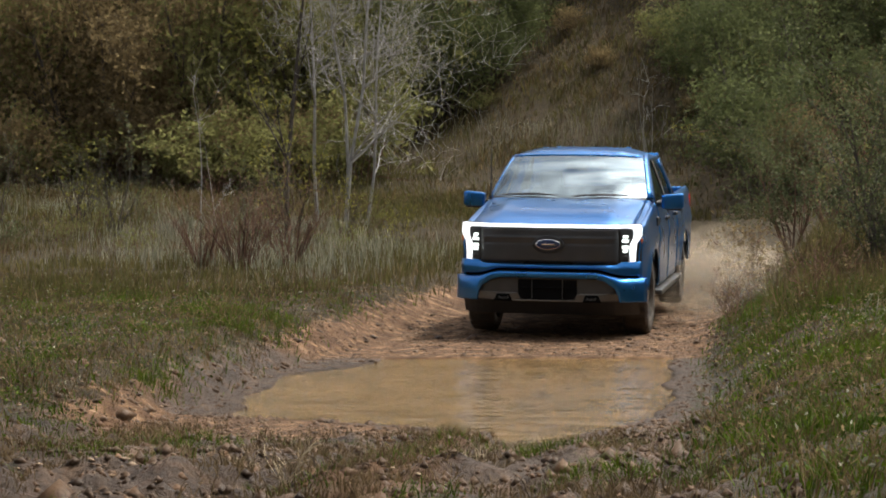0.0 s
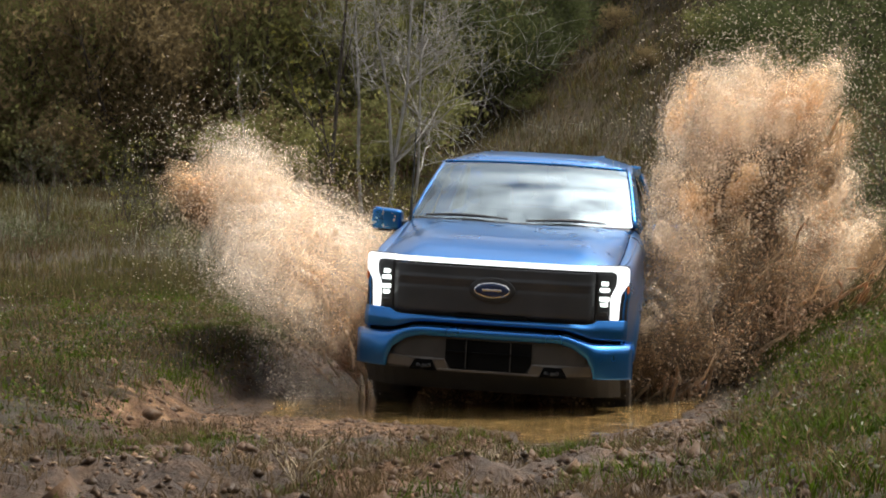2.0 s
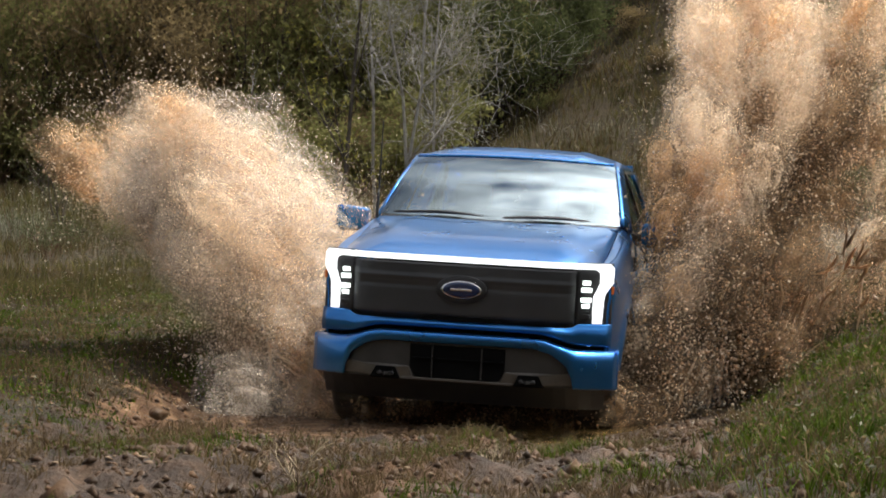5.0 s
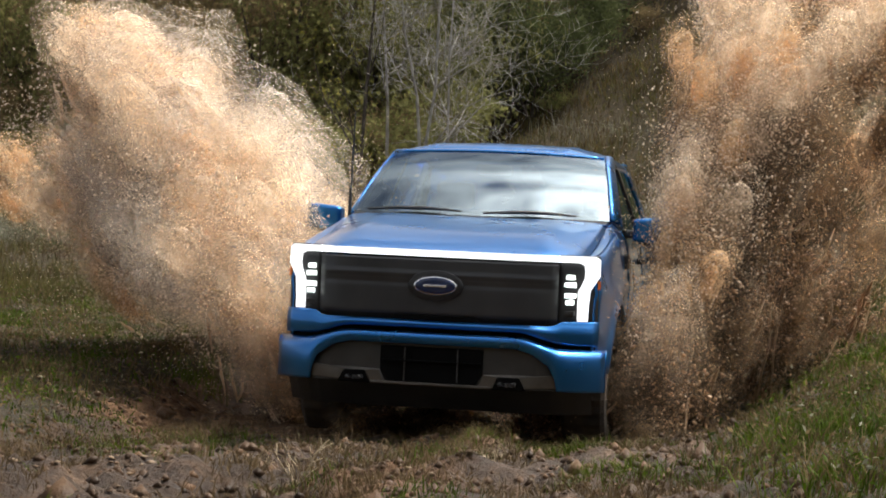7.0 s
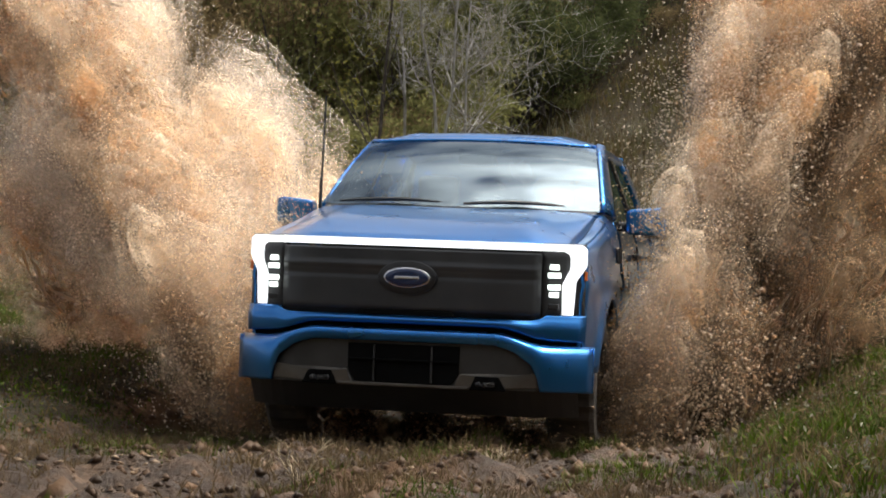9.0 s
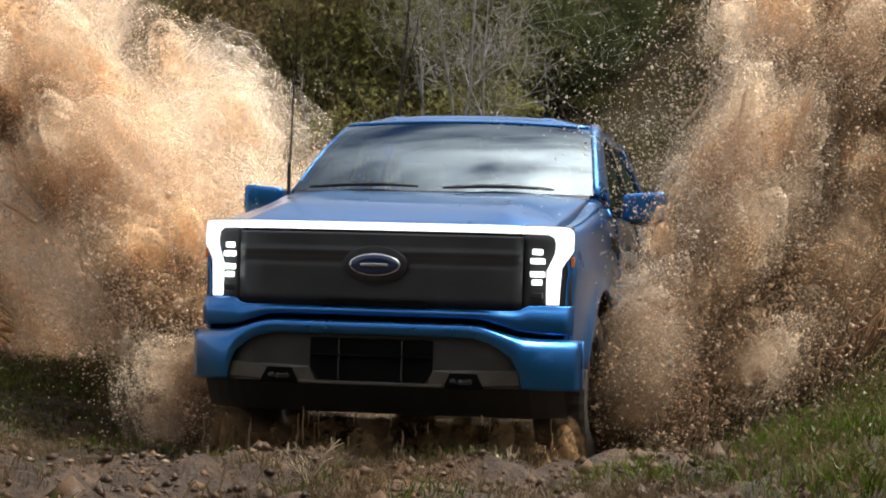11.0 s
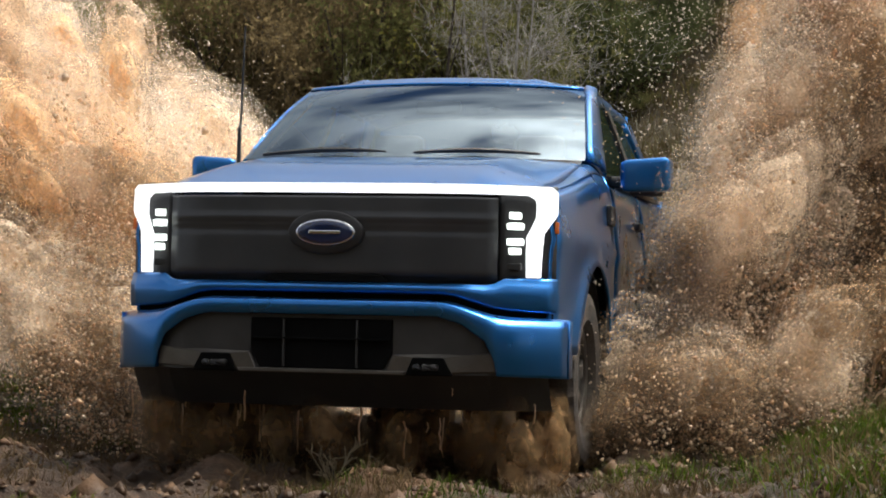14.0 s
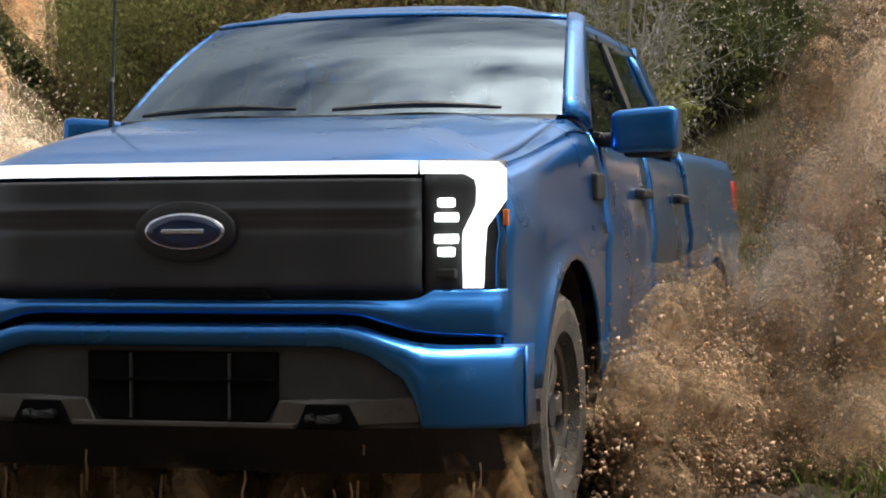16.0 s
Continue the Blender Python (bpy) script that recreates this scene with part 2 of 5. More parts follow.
def ground_material():
    """Grassy soil and bare mud, mixed by the strips 'mud' and 'wet' of the mesh."""
    m = bpy.data.materials.new("field_soil")
    m.use_nodes = True
    n, l = m.node_tree.nodes, m.node_tree.links
    b = n["Principled BSDF"]
    co = n.new("ShaderNodeTexCoord")

    def noise_node(scale, detail=8):
        x = n.new("ShaderNodeTexNoise")
        x.inputs["Scale"].default_value, x.inputs["Detail"].default_value = scale, detail
        x.inputs["Roughness"].default_value = 0.65
        l.new(co.outputs["Object"], x.inputs["Vector"])
        return x.outputs["Fac"]

    def ramp(fac, stops):
        r = n.new("ShaderNodeValToRGB")
        e = r.color_ramp.elements
        while len(e) < len(stops):
            e.new(0.5)
        for i, (p, c) in enumerate(stops):
            e[i].position, e[i].color = p, (*c, 1)
        l.new(fac, r.inputs["Fac"])
        return r.outputs["Color"]

    def mixed(fac, a, c, kind="MIX"):
        x = n.new("ShaderNodeMixRGB")
        x.blend_type = kind
        for s, v in zip(x.inputs, (fac, a, c)):
            if hasattr(v, "is_linked"):
                l.new(v, s)
            else:
                s.default_value = v
        return x.outputs["Color"]

    big, mid, fine = noise_node(0.9), noise_node(5.5), noise_node(34)
    grass = ramp(mid, [(0.3, (0.015, 0.011, 0.005)), (0.5, (0.030, 0.022, 0.009)), (0.68, (0.070, 0.044, 0.021))])
    mud = ramp(mid, [(0.32, (0.055, 0.031, 0.018)), (0.50, (0.115, 0.064, 0.034)), (0.65, (0.27, 0.165, 0.092)), (0.78, (0.44, 0.31, 0.20))])
    mud = mixed(0.55, mud, ramp(fine, [(0.3, (0.35, 0.33, 0.3)), (0.6, (1, 1, 1))]), "MULTIPLY")
    wetmud = ramp(mid, [(0.3, (0.014, 0.008, 0.005)), (0.52, (0.040, 0.022, 0.011)), (0.74, (0.14, 0.084, 0.048))])
    am, aw = n.new("ShaderNodeAttribute"), n.new("ShaderNodeAttribute")
    am.attribute_name, aw.attribute_name = "mud", "wet"

    def edge(attr, spread):
        a = n.new("ShaderNodeMath")
        a.operation = "MULTIPLY_ADD"
        l.new(mid, a.inputs[0])
        a.inputs[1].default_value = spread
        l.new(attr.outputs["Fac"], a.inputs[2])
        r = n.new("ShaderNodeMapRange")
        r.inputs["From Min"].default_value, r.inputs["From Max"].default_value = 0.42 + spread * 0.5, 0.62 + spread * 0.5
        l.new(a.outputs[0], r.inputs["Value"])
        return r.outputs["Result"]

    fm, fw = edge(am, 1.1), edge(aw, 1.3)
    col = mixed(fm, grass, mixed(fw, mud, wetmud))
    l.new(col, b.inputs["Base Color"])
    wet_r = n.new("ShaderNodeMapRange")
    wet_r.inputs["To Min"].default_value, wet_r.inputs["To Max"].default_value = 0.94, 0.56
    l.new(fw, wet_r.inputs["Value"])
    l.new(wet_r.outputs["Result"], b.inputs["Roughness"])
    b.inputs["Specular IOR Level"].default_value = 0.22
    bp = n.new("ShaderNodeBump")
    bp.inputs["Strength"].default_value, bp.inputs["Distance"].default_value = 0.9, 0.035
    hs = n.new("ShaderNodeMath")
    hs.operation = "ADD"
    l.new(mid, hs.inputs[0])
    l.new(fine, hs.inputs[1])
    l.new(hs.outputs[0], bp.inputs["Height"])
    l.new(bp.outputs["Normal"], b.inputs["Normal"])
    return m


def water_material():
    m = bpy.data.materials.new("muddy_water")
    m.use_nodes = True
    n, l = m.node_tree.nodes, m.node_tree.links
    b = n["Principled BSDF"]
    co = n.new("ShaderNodeTexCoord")
    no = n.new("ShaderNodeTexNoise")
    no.inputs["Scale"].default_value, no.inputs["Detail"].default_value = 1.6, 5
    l.new(co.outputs["Object"], no.inputs["Vector"])
    r = n.new("ShaderNodeValToRGB")
    r.color_ramp.elements[0].position, r.color_ramp.elements[0].color = 0.3, (0.10, 0.063, 0.023, 1)
    r.color_ramp.elements[1].position, r.color_ramp.elements[1].color = 0.7, (0.18, 0.115, 0.046, 1)
    l.new(no.outputs["Fac"], r.inputs["Fac"])
    l.new(r.outputs["Color"], b.inputs["Base Color"])
    b.inputs["Roughness"].default_value = 0.06
    mp = n.new("ShaderNodeMapping")
    mp.inputs["Scale"].default_value = (1.7, 3.4, 2.0)
    l.new(co.outputs["Object"], mp.inputs["Vector"])
    n2 = n.new("ShaderNodeTexNoise")
    n2.inputs["Scale"].default_value, n2.inputs["Detail"].default_value = 1.6, 4
    l.new(mp.outputs["Vector"], n2.inputs["Vector"])
    bp = n.new("ShaderNodeBump")
    bp.inputs["Strength"].default_value, bp.inputs["Distance"].default_value = 0.6, 0.09
    l.new(n2.outputs["Fac"], bp.inputs["Height"])
    l.new(bp.outputs["Normal"], b.inputs["Normal"])
    return m


def mist(name, colour, colour2, through=0.55, grain=26.0, speckle=1.5):
    """Thin water mist or dust: each shell of a puff lets through what its strip 'thick' says."""
    m = bpy.data.materials.new(name)
    m.use_nodes = True
    n, l = m.node_tree.nodes, m.node_tree.links
    n.remove(n["Principled BSDF"])
    co, at = n.new("ShaderNodeTexCoord"), n.new("ShaderNodeAttribute")
    at.attribute_name = "thick"
    n1, n2 = n.new("ShaderNodeTexNoise"), n.new("ShaderNodeTexNoise")
    n1.inputs["Scale"].default_value, n1.inputs["Detail"].default_value = 7.0, 4
    n2.inputs["Scale"].default_value, n2.inputs["Detail"].default_value = grain, 2
    info = n.new("ShaderNodeObjectInfo")
    add = n.new("ShaderNodeVectorMath")
    l.new(co.outputs["Object"], add.inputs[0])
    l.new(info.outputs["Random"], add.inputs[1])
    for k in (n1, n2):
        l.new(add.outputs[0], k.inputs["Vector"])
    # wisps: the thickness wanders; droplets: the fine grain breaks it up until it dissolves
    r1 = n.new("ShaderNodeMapRange")
    r1.inputs["From Min"].default_value, r1.inputs["From Max"].default_value = 0.34, 0.66
    r1.inputs["To Min"].default_value, r1.inputs["To Max"].default_value = 0.1, 1.9
    l.new(n1.outputs["Fac"], r1.inputs["Value"])
    wisp = n.new("ShaderNodeMath")
    wisp.operation = "MULTIPLY_ADD"
    l.new(r1.outputs["Result"], wisp.inputs[0])
    l.new(at.outputs["Fac"], wisp.inputs[1])
    wisp.inputs[2].default_value = -0.62 * speckle - 0.02
    mu = n.new("ShaderNodeMath")
    mu.operation = "MULTIPLY_ADD"
    l.new(n2.outputs["Fac"], mu.inputs[0])
    mu.inputs[1].default_value = 1.2 * speckle
    l.new(wisp.outputs[0], mu.inputs[2])
    mu.use_clamp = True
    mix = n.new("ShaderNodeMixRGB")
    mix.inputs[1].default_value, mix.inputs[2].default_value = (*colour, 1), (*colour2, 1)
    l.new(n1.outputs["Fac"], mix.inputs[0])
    di, tl, tp = (n.new(k) for k in ("ShaderNodeBsdfDiffuse", "ShaderNodeBsdfTranslucent", "ShaderNodeBsdfTransparent"))
    m1, m2 = n.new("ShaderNodeMixShader"), n.new("ShaderNodeMixShader")
    for k in (di, tl):
        l.new(mix.outputs["Color"], k.inputs["Color"])
    m1.inputs[0].default_value = through
    l.new(di.outputs[0], m1.inputs[1])
    l.new(tl.outputs[0], m1.inputs[2])
    l.new(mu.outputs[0], m2.inputs[0])
    l.new(tp.outputs[0], m2.inputs[1])
    l.new(m1.outputs[0], m2.inputs[2])
    l.new(m2.outputs[0], n["Material Output"].inputs["Surface"])
    return m


ORANGE_MIST = mist("orange_muddy_water", (0.78, 0.50, 0.27), (0.93, 0.71, 0.47), 0.55, 60.0)
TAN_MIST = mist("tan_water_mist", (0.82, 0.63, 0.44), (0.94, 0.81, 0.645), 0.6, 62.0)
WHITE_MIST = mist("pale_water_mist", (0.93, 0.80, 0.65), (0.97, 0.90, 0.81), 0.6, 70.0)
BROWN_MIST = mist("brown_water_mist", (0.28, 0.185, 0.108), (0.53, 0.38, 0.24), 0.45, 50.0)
DRIP_MIST = mist("draining_mud", (0.20, 0.12, 0.055), (0.42, 0.27, 0.14), 0.4, 22.0, 0.8)
DUST_MIST = mist("road_dust_haze", (0.40, 0.335, 0.25), (0.50, 0.42, 0.325), 0.5, 8.0, 0.15)
SOIL = ground_material()
WATER = water_material()


# ---- builders ----
def mesh_of(name, verts, faces, material, smooth=False):
    me = bpy.data.meshes.new(name)
    me.from_pydata([tuple(map(float, v)) for v in verts], [], [tuple(map(int, f)) for f in faces])
    me.materials.append(material)
    if smooth:
        me.shade_smooth()
    me.update()
    return me


def part(name, data, material, parent=None, label="", smooth=False):
    """Links a bmesh (or a mesh) as one object under a thing or under a part."""
    if isinstance(data, bmesh.types.BMesh):
        me = bpy.data.meshes.new(name)
        bmesh.ops.recalc_face_normals(data, faces=data.faces)
        data.to_mesh(me)
        data.free()
        me.materials.append(material)
        if smooth:
            me.shade_smooth()
    else:
        me = data
    ob = new(name, me)
    ob.parent = parent
    if label:
        tagged(ob, label)
    return ob


def box_bm(x0, x1, y0, y1, z0, z1, bevel=0.01, segs=2):
    bm = bmesh.new()
    bmesh.ops.create_cube(bm, size=1)
    for v in bm.verts:
        v.co = Vector((x0 + (v.co.x + 0.5) * (x1 - x0), y0 + (v.co.y + 0.5) * (y1 - y0), z0 + (v.co.z + 0.5) * (z1 - z0)))
    if bevel:
        bmesh.ops.bevel(bm, geom=bm.edges[:], offset=bevel, segments=segs, affect="EDGES", profile=0.5)
    return bm


def tube_bm(points, radii, sides=8, bm=None):
    """A tapered tube along points."""
    bm = bm or bmesh.new()
    rings = []
    pts = [Vector(p) for p in points]
    for i, p in enumerate(pts):
        d = (pts[min(i + 1, len(pts) - 1)] - pts[max(i - 1, 0)]).normalized()
        a = d.orthogonal().normalized()
        b = d.cross(a)
        rings.append([bm.verts.new(p + radii[i] * (math.cos(2 * math.pi * k / sides) * a + math.sin(2 * math.pi * k / sides) * b)) for k in range(sides)])
    for r0, r1 in zip(rings, rings[1:]):
        for k in range(sides):
            bm.faces.new((r0[k], r0[(k + 1) % sides], r1[(k + 1) % sides], r1[k]))
    bm.faces.new(rings[0][::-1])
    bm.faces.new(rings[-1])
    return bm


def sheet_bm(func, us, vs, thick=0.0):
    """A curved sheet: func(u, v) gives a place; with thick it is closed to a shell (offset along its normals)."""
    bm = bmesh.new()
    grid = [[bm.verts.new(func(u, v)) for v in vs] for u in us]
    for i in range(len(us) - 1):
        for j in range(len(vs) - 1):
            bm.faces.new((grid[i][j], grid[i + 1][j], grid[i + 1][j + 1], grid[i][j + 1]))
    if thick:
        bm.normal_update()
        bmesh.ops.solidify(bm, geom=bm.faces[:], thickness=thick)
    return bm


def prism_bm(outline, depth_of, thick, bevel=0.004):
    """An outline in x and z, pushed to y = depth_of(x, z) and thickened towards +y."""
    bm = bmesh.new()
    front = [bm.verts.new((x, depth_of(x, z), z)) for x, z in outline]
    back = [bm.verts.new((x, depth_of(x, z) + thick, z)) for x, z in outline]
    k = len(outline)
    bm.faces.new(front)
    bm.faces.new(back[::-1])
    for i in range(k):
        bm.faces.new((front[i], back[i], back[(i + 1) % k], front[(i + 1) % k]))
    if bevel:
        bmesh.ops.bevel(bm, geom=[e for e in bm.edges if len(e.link_faces) == 2], offset=bevel, segments=1, affect="EDGES")
    bmesh.ops.triangulate(bm, faces=[f for f in bm.faces if len(f.verts) > 4])
    return bm


def lin(a, b, k):
    return [a + (b - a) * i / (k - 1) for i in range(k)]


def smooth_step(a, b, x):
    t = np.clip((np.asarray(x, float) - a) / (b - a), 0, 1)
    return t * t * (3 - 2 * t)


# ---- ground ----
RNG = np.random.default_rng(7)
LATTICE = RNG.random((256, 256))


def vnoise(x, y, scale):
    """Smooth lattice noise from 0 to 1."""
    x, y = np.asarray(x, float) / scale, np.asarray(y, float) / scale
    xi, yi = np.floor(x).astype(int), np.floor(y).astype(int)
    fx, fy = x - xi, y - yi
    fx, fy = fx * fx * (3 - 2 * fx), fy * fy * (3 - 2 * fy)
    a, b = LATTICE[xi % 256, yi % 256], LATTICE[(xi + 1) % 256, yi % 256]
    c, d = LATTICE[xi % 256, (yi + 1) % 256], LATTICE[(xi + 1) % 256, (yi + 1) % 256]
    return (a * (1 - fx) + b * fx) * (1 - fy) + (c * (1 - fx) + d * fx) * fy


def track_x(y):
    return np.interp(y, [-30, 0, 7, 9.5, 13, 16.4, 18.2, 20.1, 22.7, 27, 36, 48, 70], [-4, -1.6, -0.7, -0.58, -0.2, 0.31, 0.52, 0.84, 1.3, 2.15, 4.2, 7.6, 13])


def track_z(y):
    return np.interp(y, [-40, 0, 5, 7.2, 9.4, 11, 12.3, 13.1, 14.9, 16.4, 18.2, 20.1, 21.2, 22.7, 27, 34, 45, 60, 80],
                     [0.3, 0.3, 0.32, 0.345, 0.28, 0.125, 0.0, -0.055, -0.15, -0.2, -0.19, -0.085, 0.0, 0.03, 0.09, 0.3, 0.9, 2.1, 4.0])


WATER_Z = -0.045


def puddle(x, y):
    """Above 0 inside the hollow of the puddle."""
    u = x - track_x(y)
    e = 0.34 * (vnoise(x, y, 0.9) - 0.5) + 0.16 * (vnoise(x + 9, y, 0.33) - 0.5)
    left = np.interp(y, [12.8, 13.6, 14.0, 14.5, 16, 18, 19.4], [0.55, 0.45, -0.2, -1.5, -1.75, -1.85, -1.4])
    right = np.interp(y, [12.8, 13.6, 14.6, 16, 18, 19.4], [0.75, 1.15, 1.45, 1.55, 1.5, 1.3])
    along = np.minimum((y - 13.0) / 1.2, (19.9 - y) / 1.2)
    return np.minimum(np.minimum(u - left, right - u), along) + e * 0.6


def ground_z(x, y):
    x, y = np.asarray(x, float), np.asarray(y, float)
    u = x - track_x(y)
    z = track_z(y).copy() if hasattr(track_z(y), "copy") else track_z(y)
    base = z
    # the left bank and meadow
    meadow = np.interp(y, [-40, 0, 9, 12, 18, 30, 50, 70, 90], [0.55, 0.5, 0.40, 0.30, 0.27, 0.42, 0.78, 1.3, 2.0])
    kl = smooth_step(1.55, 2.9, -u)
    z = z * (1 - kl) + np.maximum(meadow, base) * kl
    z = z + 0.10 * smooth_step(1.7, 2.2, -u) * smooth_step(3.6, 2.2, -u) * smooth_step(11.5, 14, y) * smooth_step(30, 22, y)
    # the right bank
    bank = np.interp(y, [-40, 0, 9, 12, 16, 22, 30, 45, 70], [0.6, 0.6, 0.55, 0.5, 0.5, 0.6, 0.9, 1.6, 4.2])
    kr = smooth_step(1.3, 2.9, u)
    z = z * (1 - kr) + np.maximum(bank, base) * kr
    z = z + 0.45 * smooth_step(2.8, 6.5, u) * smooth_step(60, 35, y)
    # the hill behind
    hill = 10.5 * smooth_step(46, 84, y + 0.55 * (x - 6)) * smooth_step(-9, 5, x - 0.16 * (y - 55))
    hill = hill + 3.0 * smooth_step(70, 110, y)
    z = z + hill
    z = z + 2.5 * smooth_step(150, 600, np.hypot(x, y))
    # relief
    far = smooth_step(35, 15, y)
    rough = smooth_step(0.0, 0.35, -puddle(x, y))
    z = z + (0.10 * (vnoise(x, y, 1.7) - 0.5) * (0.3 + 0.7 * smooth_step(1.2, 2.4, np.abs(u)))
             + (0.055 * (vnoise(x, y, 0.42) - 0.5) + 0.04 * (vnoise(x, y, 0.17) - 0.5) + 0.022 * (vnoise(x, y, 0.08) - 0.5)) * far) * (0.15 + 0.85 * rough)
    churned = smooth_step(14.6, 13.2, y) * smooth_step(2.6, 1.6, np.abs(u)) * rough
    z = z + churned * (0.13 * (vnoise(x + 3, y, 0.23) - 0.5) + 0.10 * (vnoise(x, y + 5, 0.11) - 0.5))
    # worn ruts under the wheels
    rut = np.exp(-((np.abs(u) - 0.86) / 0.2) ** 2)
    z = z - 0.05 * rut * smooth_step(13.5, 11, y) * smooth_step(6, 8, y)
    # the hollow of the puddle
    pz = np.clip(puddle(x, y), 0, 1)
    z = np.where(pz > 0, np.minimum(z, WATER_Z + 0.015 - 0.3 * np.minimum(pz, 0.45)), np.maximum(z, WATER_Z + 0.012 + 0.05 * np.clip(-puddle(x, y), 0, 1) * (np.abs(u) < 2.6)))
    return z


def axis_lines(dense0, dense1, step, lo, hi, grow=1.13):
    mid = list(np.arange(dense0, dense1 + 1e-6, step))
    up, s = [], step
    while mid[-1] + sum(up) < hi:
        s *= grow
        up.append(s)
    out = list(mid[-1] + np.cumsum(up))
    down, s = [], step
    while mid[0] - sum(down) > lo:
        s *= grow
        down.append(s)
    return np.array(list(mid[0] - np.cumsum(down))[::-1] + mid + out)


def build_ground():
    xs = axis_lines(-5.2, 5.6, 0.05, -2500, 2500, 1.09)
    ys = np.concatenate([axis_lines(7.2, 24, 0.06, -2500, 45, 1.07), np.arange(46.5, 120, 1.5), 120 * 1.14 ** np.arange(0, 24)])
    X, Y = np.meshgrid(xs, ys, indexing="ij")
    Z = ground_z(X, Y)
    nx, ny = X.shape
    idx = np.arange(nx * ny).reshape(nx, ny)
    faces = np.stack([idx[:-1, :-1], idx[1:, :-1], idx[1:, 1:], idx[:-1, 1:]], -1).reshape(-1, 4)
    me = bpy.data.meshes.new("ground")
    me.from_pydata(np.stack([X, Y, Z], -1).reshape(-1, 3).tolist(), [], faces.tolist())
    me.materials.append(SOIL)
    me.shade_smooth()
    u = X - track_x(Y)
    mud = smooth_step(-2.75, -1.75, u) * smooth_step(2.05, 1.35, u)
    mud = mud * smooth_step(34, 27, Y)
    wet = smooth_step(-1.1, -0.05, puddle(X, Y)) * smooth_step(20.4, 19.2, Y) + (0.92 - 0.50 * smooth_step(0.6, 0.0, np.abs(u - 0.35))) * smooth_step(13.4, 12.2, Y)
    for key, arr in (("mud", mud), ("wet", wet)):
        at = me.attributes.new(key, "FLOAT", "POINT")
        at.data.foreach_set("value", arr.reshape(-1).astype(np.float32))
    return tagged(new("ground", me), "grassy field with a rutted orange mud track", "ground", kind="structure")


def build_water():
    xs, ys = np.arange(-2.6, 3.2, 0.08), np.arange(12.4, 20.8, 0.08)
    X, Y = np.meshgrid(xs, ys, indexing="ij")
    Z = WATER_Z + 0.006 * (vnoise(X, Y, 0.35) - 0.5) + 0.004 * (vnoise(X, Y, 0.14) - 0.5)
    nx, ny = X.shape
    idx = np.arange(nx * ny).reshape(nx, ny)
    faces = np.stack([idx[:-1, :-1], idx[1:, :-1], idx[1:, 1:], idx[:-1, 1:]], -1).reshape(-1, 4)
    keep = puddle(X, Y)[:-1, :-1].reshape(-1) > -0.45
    me = bpy.data.meshes.new("water")
    me.from_pydata(np.stack([X, Y, Z], -1).reshape(-1, 3).tolist(), [], faces[keep].tolist())
    me.materials.append(WATER)
    me.shade_smooth()
    return tagged(new("water", me), "shallow puddle of opaque brown muddy water", "puddle", kind="structure")


build_ground()
build_water()


# ---- the pickup truck ----
TYRE_R = 0.41
WHEELBASE = 3.69


def nose_y(x, z=1.0):
    """How far forward the front reaches at x: bowed, with corners swept back."""
    a = abs(x)
    y = -1.02 + 0.06 * a * a + 0.17 * max(0.0, a - 0.55) ** 1.6 / 0.4 ** 1.6
    return y + 0.05 * max(0, z - 1.1)


def side_x(y, z):
    """Half width of the body side."""
    x = 0.985 - 0.10 * max(0, z - 0.95) ** 1.5 - 0.05 * max(0, 0.75 - z)
    x -= 0.055 * max(0.0, (-0.35 - y) / 0.45) ** 2
    x += 0.014 * math.exp(-((z - 1.02) / 0.05) ** 2)
    for yc in (0.0, WHEELBASE):
        d = math.hypot(y - yc, z - TYRE_R)
        x += 0.035 * math.exp(-((d - 0.50) / 0.07) ** 2)
    return x


def arch_bottom(y, sill):
    z = sill
    for yc in (0.0, WHEELBASE):
        if abs(y - yc) < 0.50:
            z = max(z, TYRE_R + 0.02 + math.sqrt(0.50 ** 2 - (y - yc) ** 2))
    return z


def belt_z(y):
    return float(np.interp(y, [-0.85, -0.6, 0.4, 0.75, 2.8, 2.86, 4.85], [1.20, 1.235, 1.385, 1.39, 1.40, 1.42, 1.44]))


def hood_z(x, y):
    t = (y + 1.0) / 1.5
    a = abs(x)
    z = 1.258 + 0.245 * t - 0.045 * t * t
    z += 0.024 * float(smooth_step(0.70, 0.56, a)) * float(smooth_step(-1.02, -0.5, y)) * float(smooth_step(0.55, 0.0, y))
    z -= (0.115 - 0.085 * float(smooth_step(-0.35, 0.45, y))) * max(0, (a - 0.62) / 0.3) ** 1.8
    return z


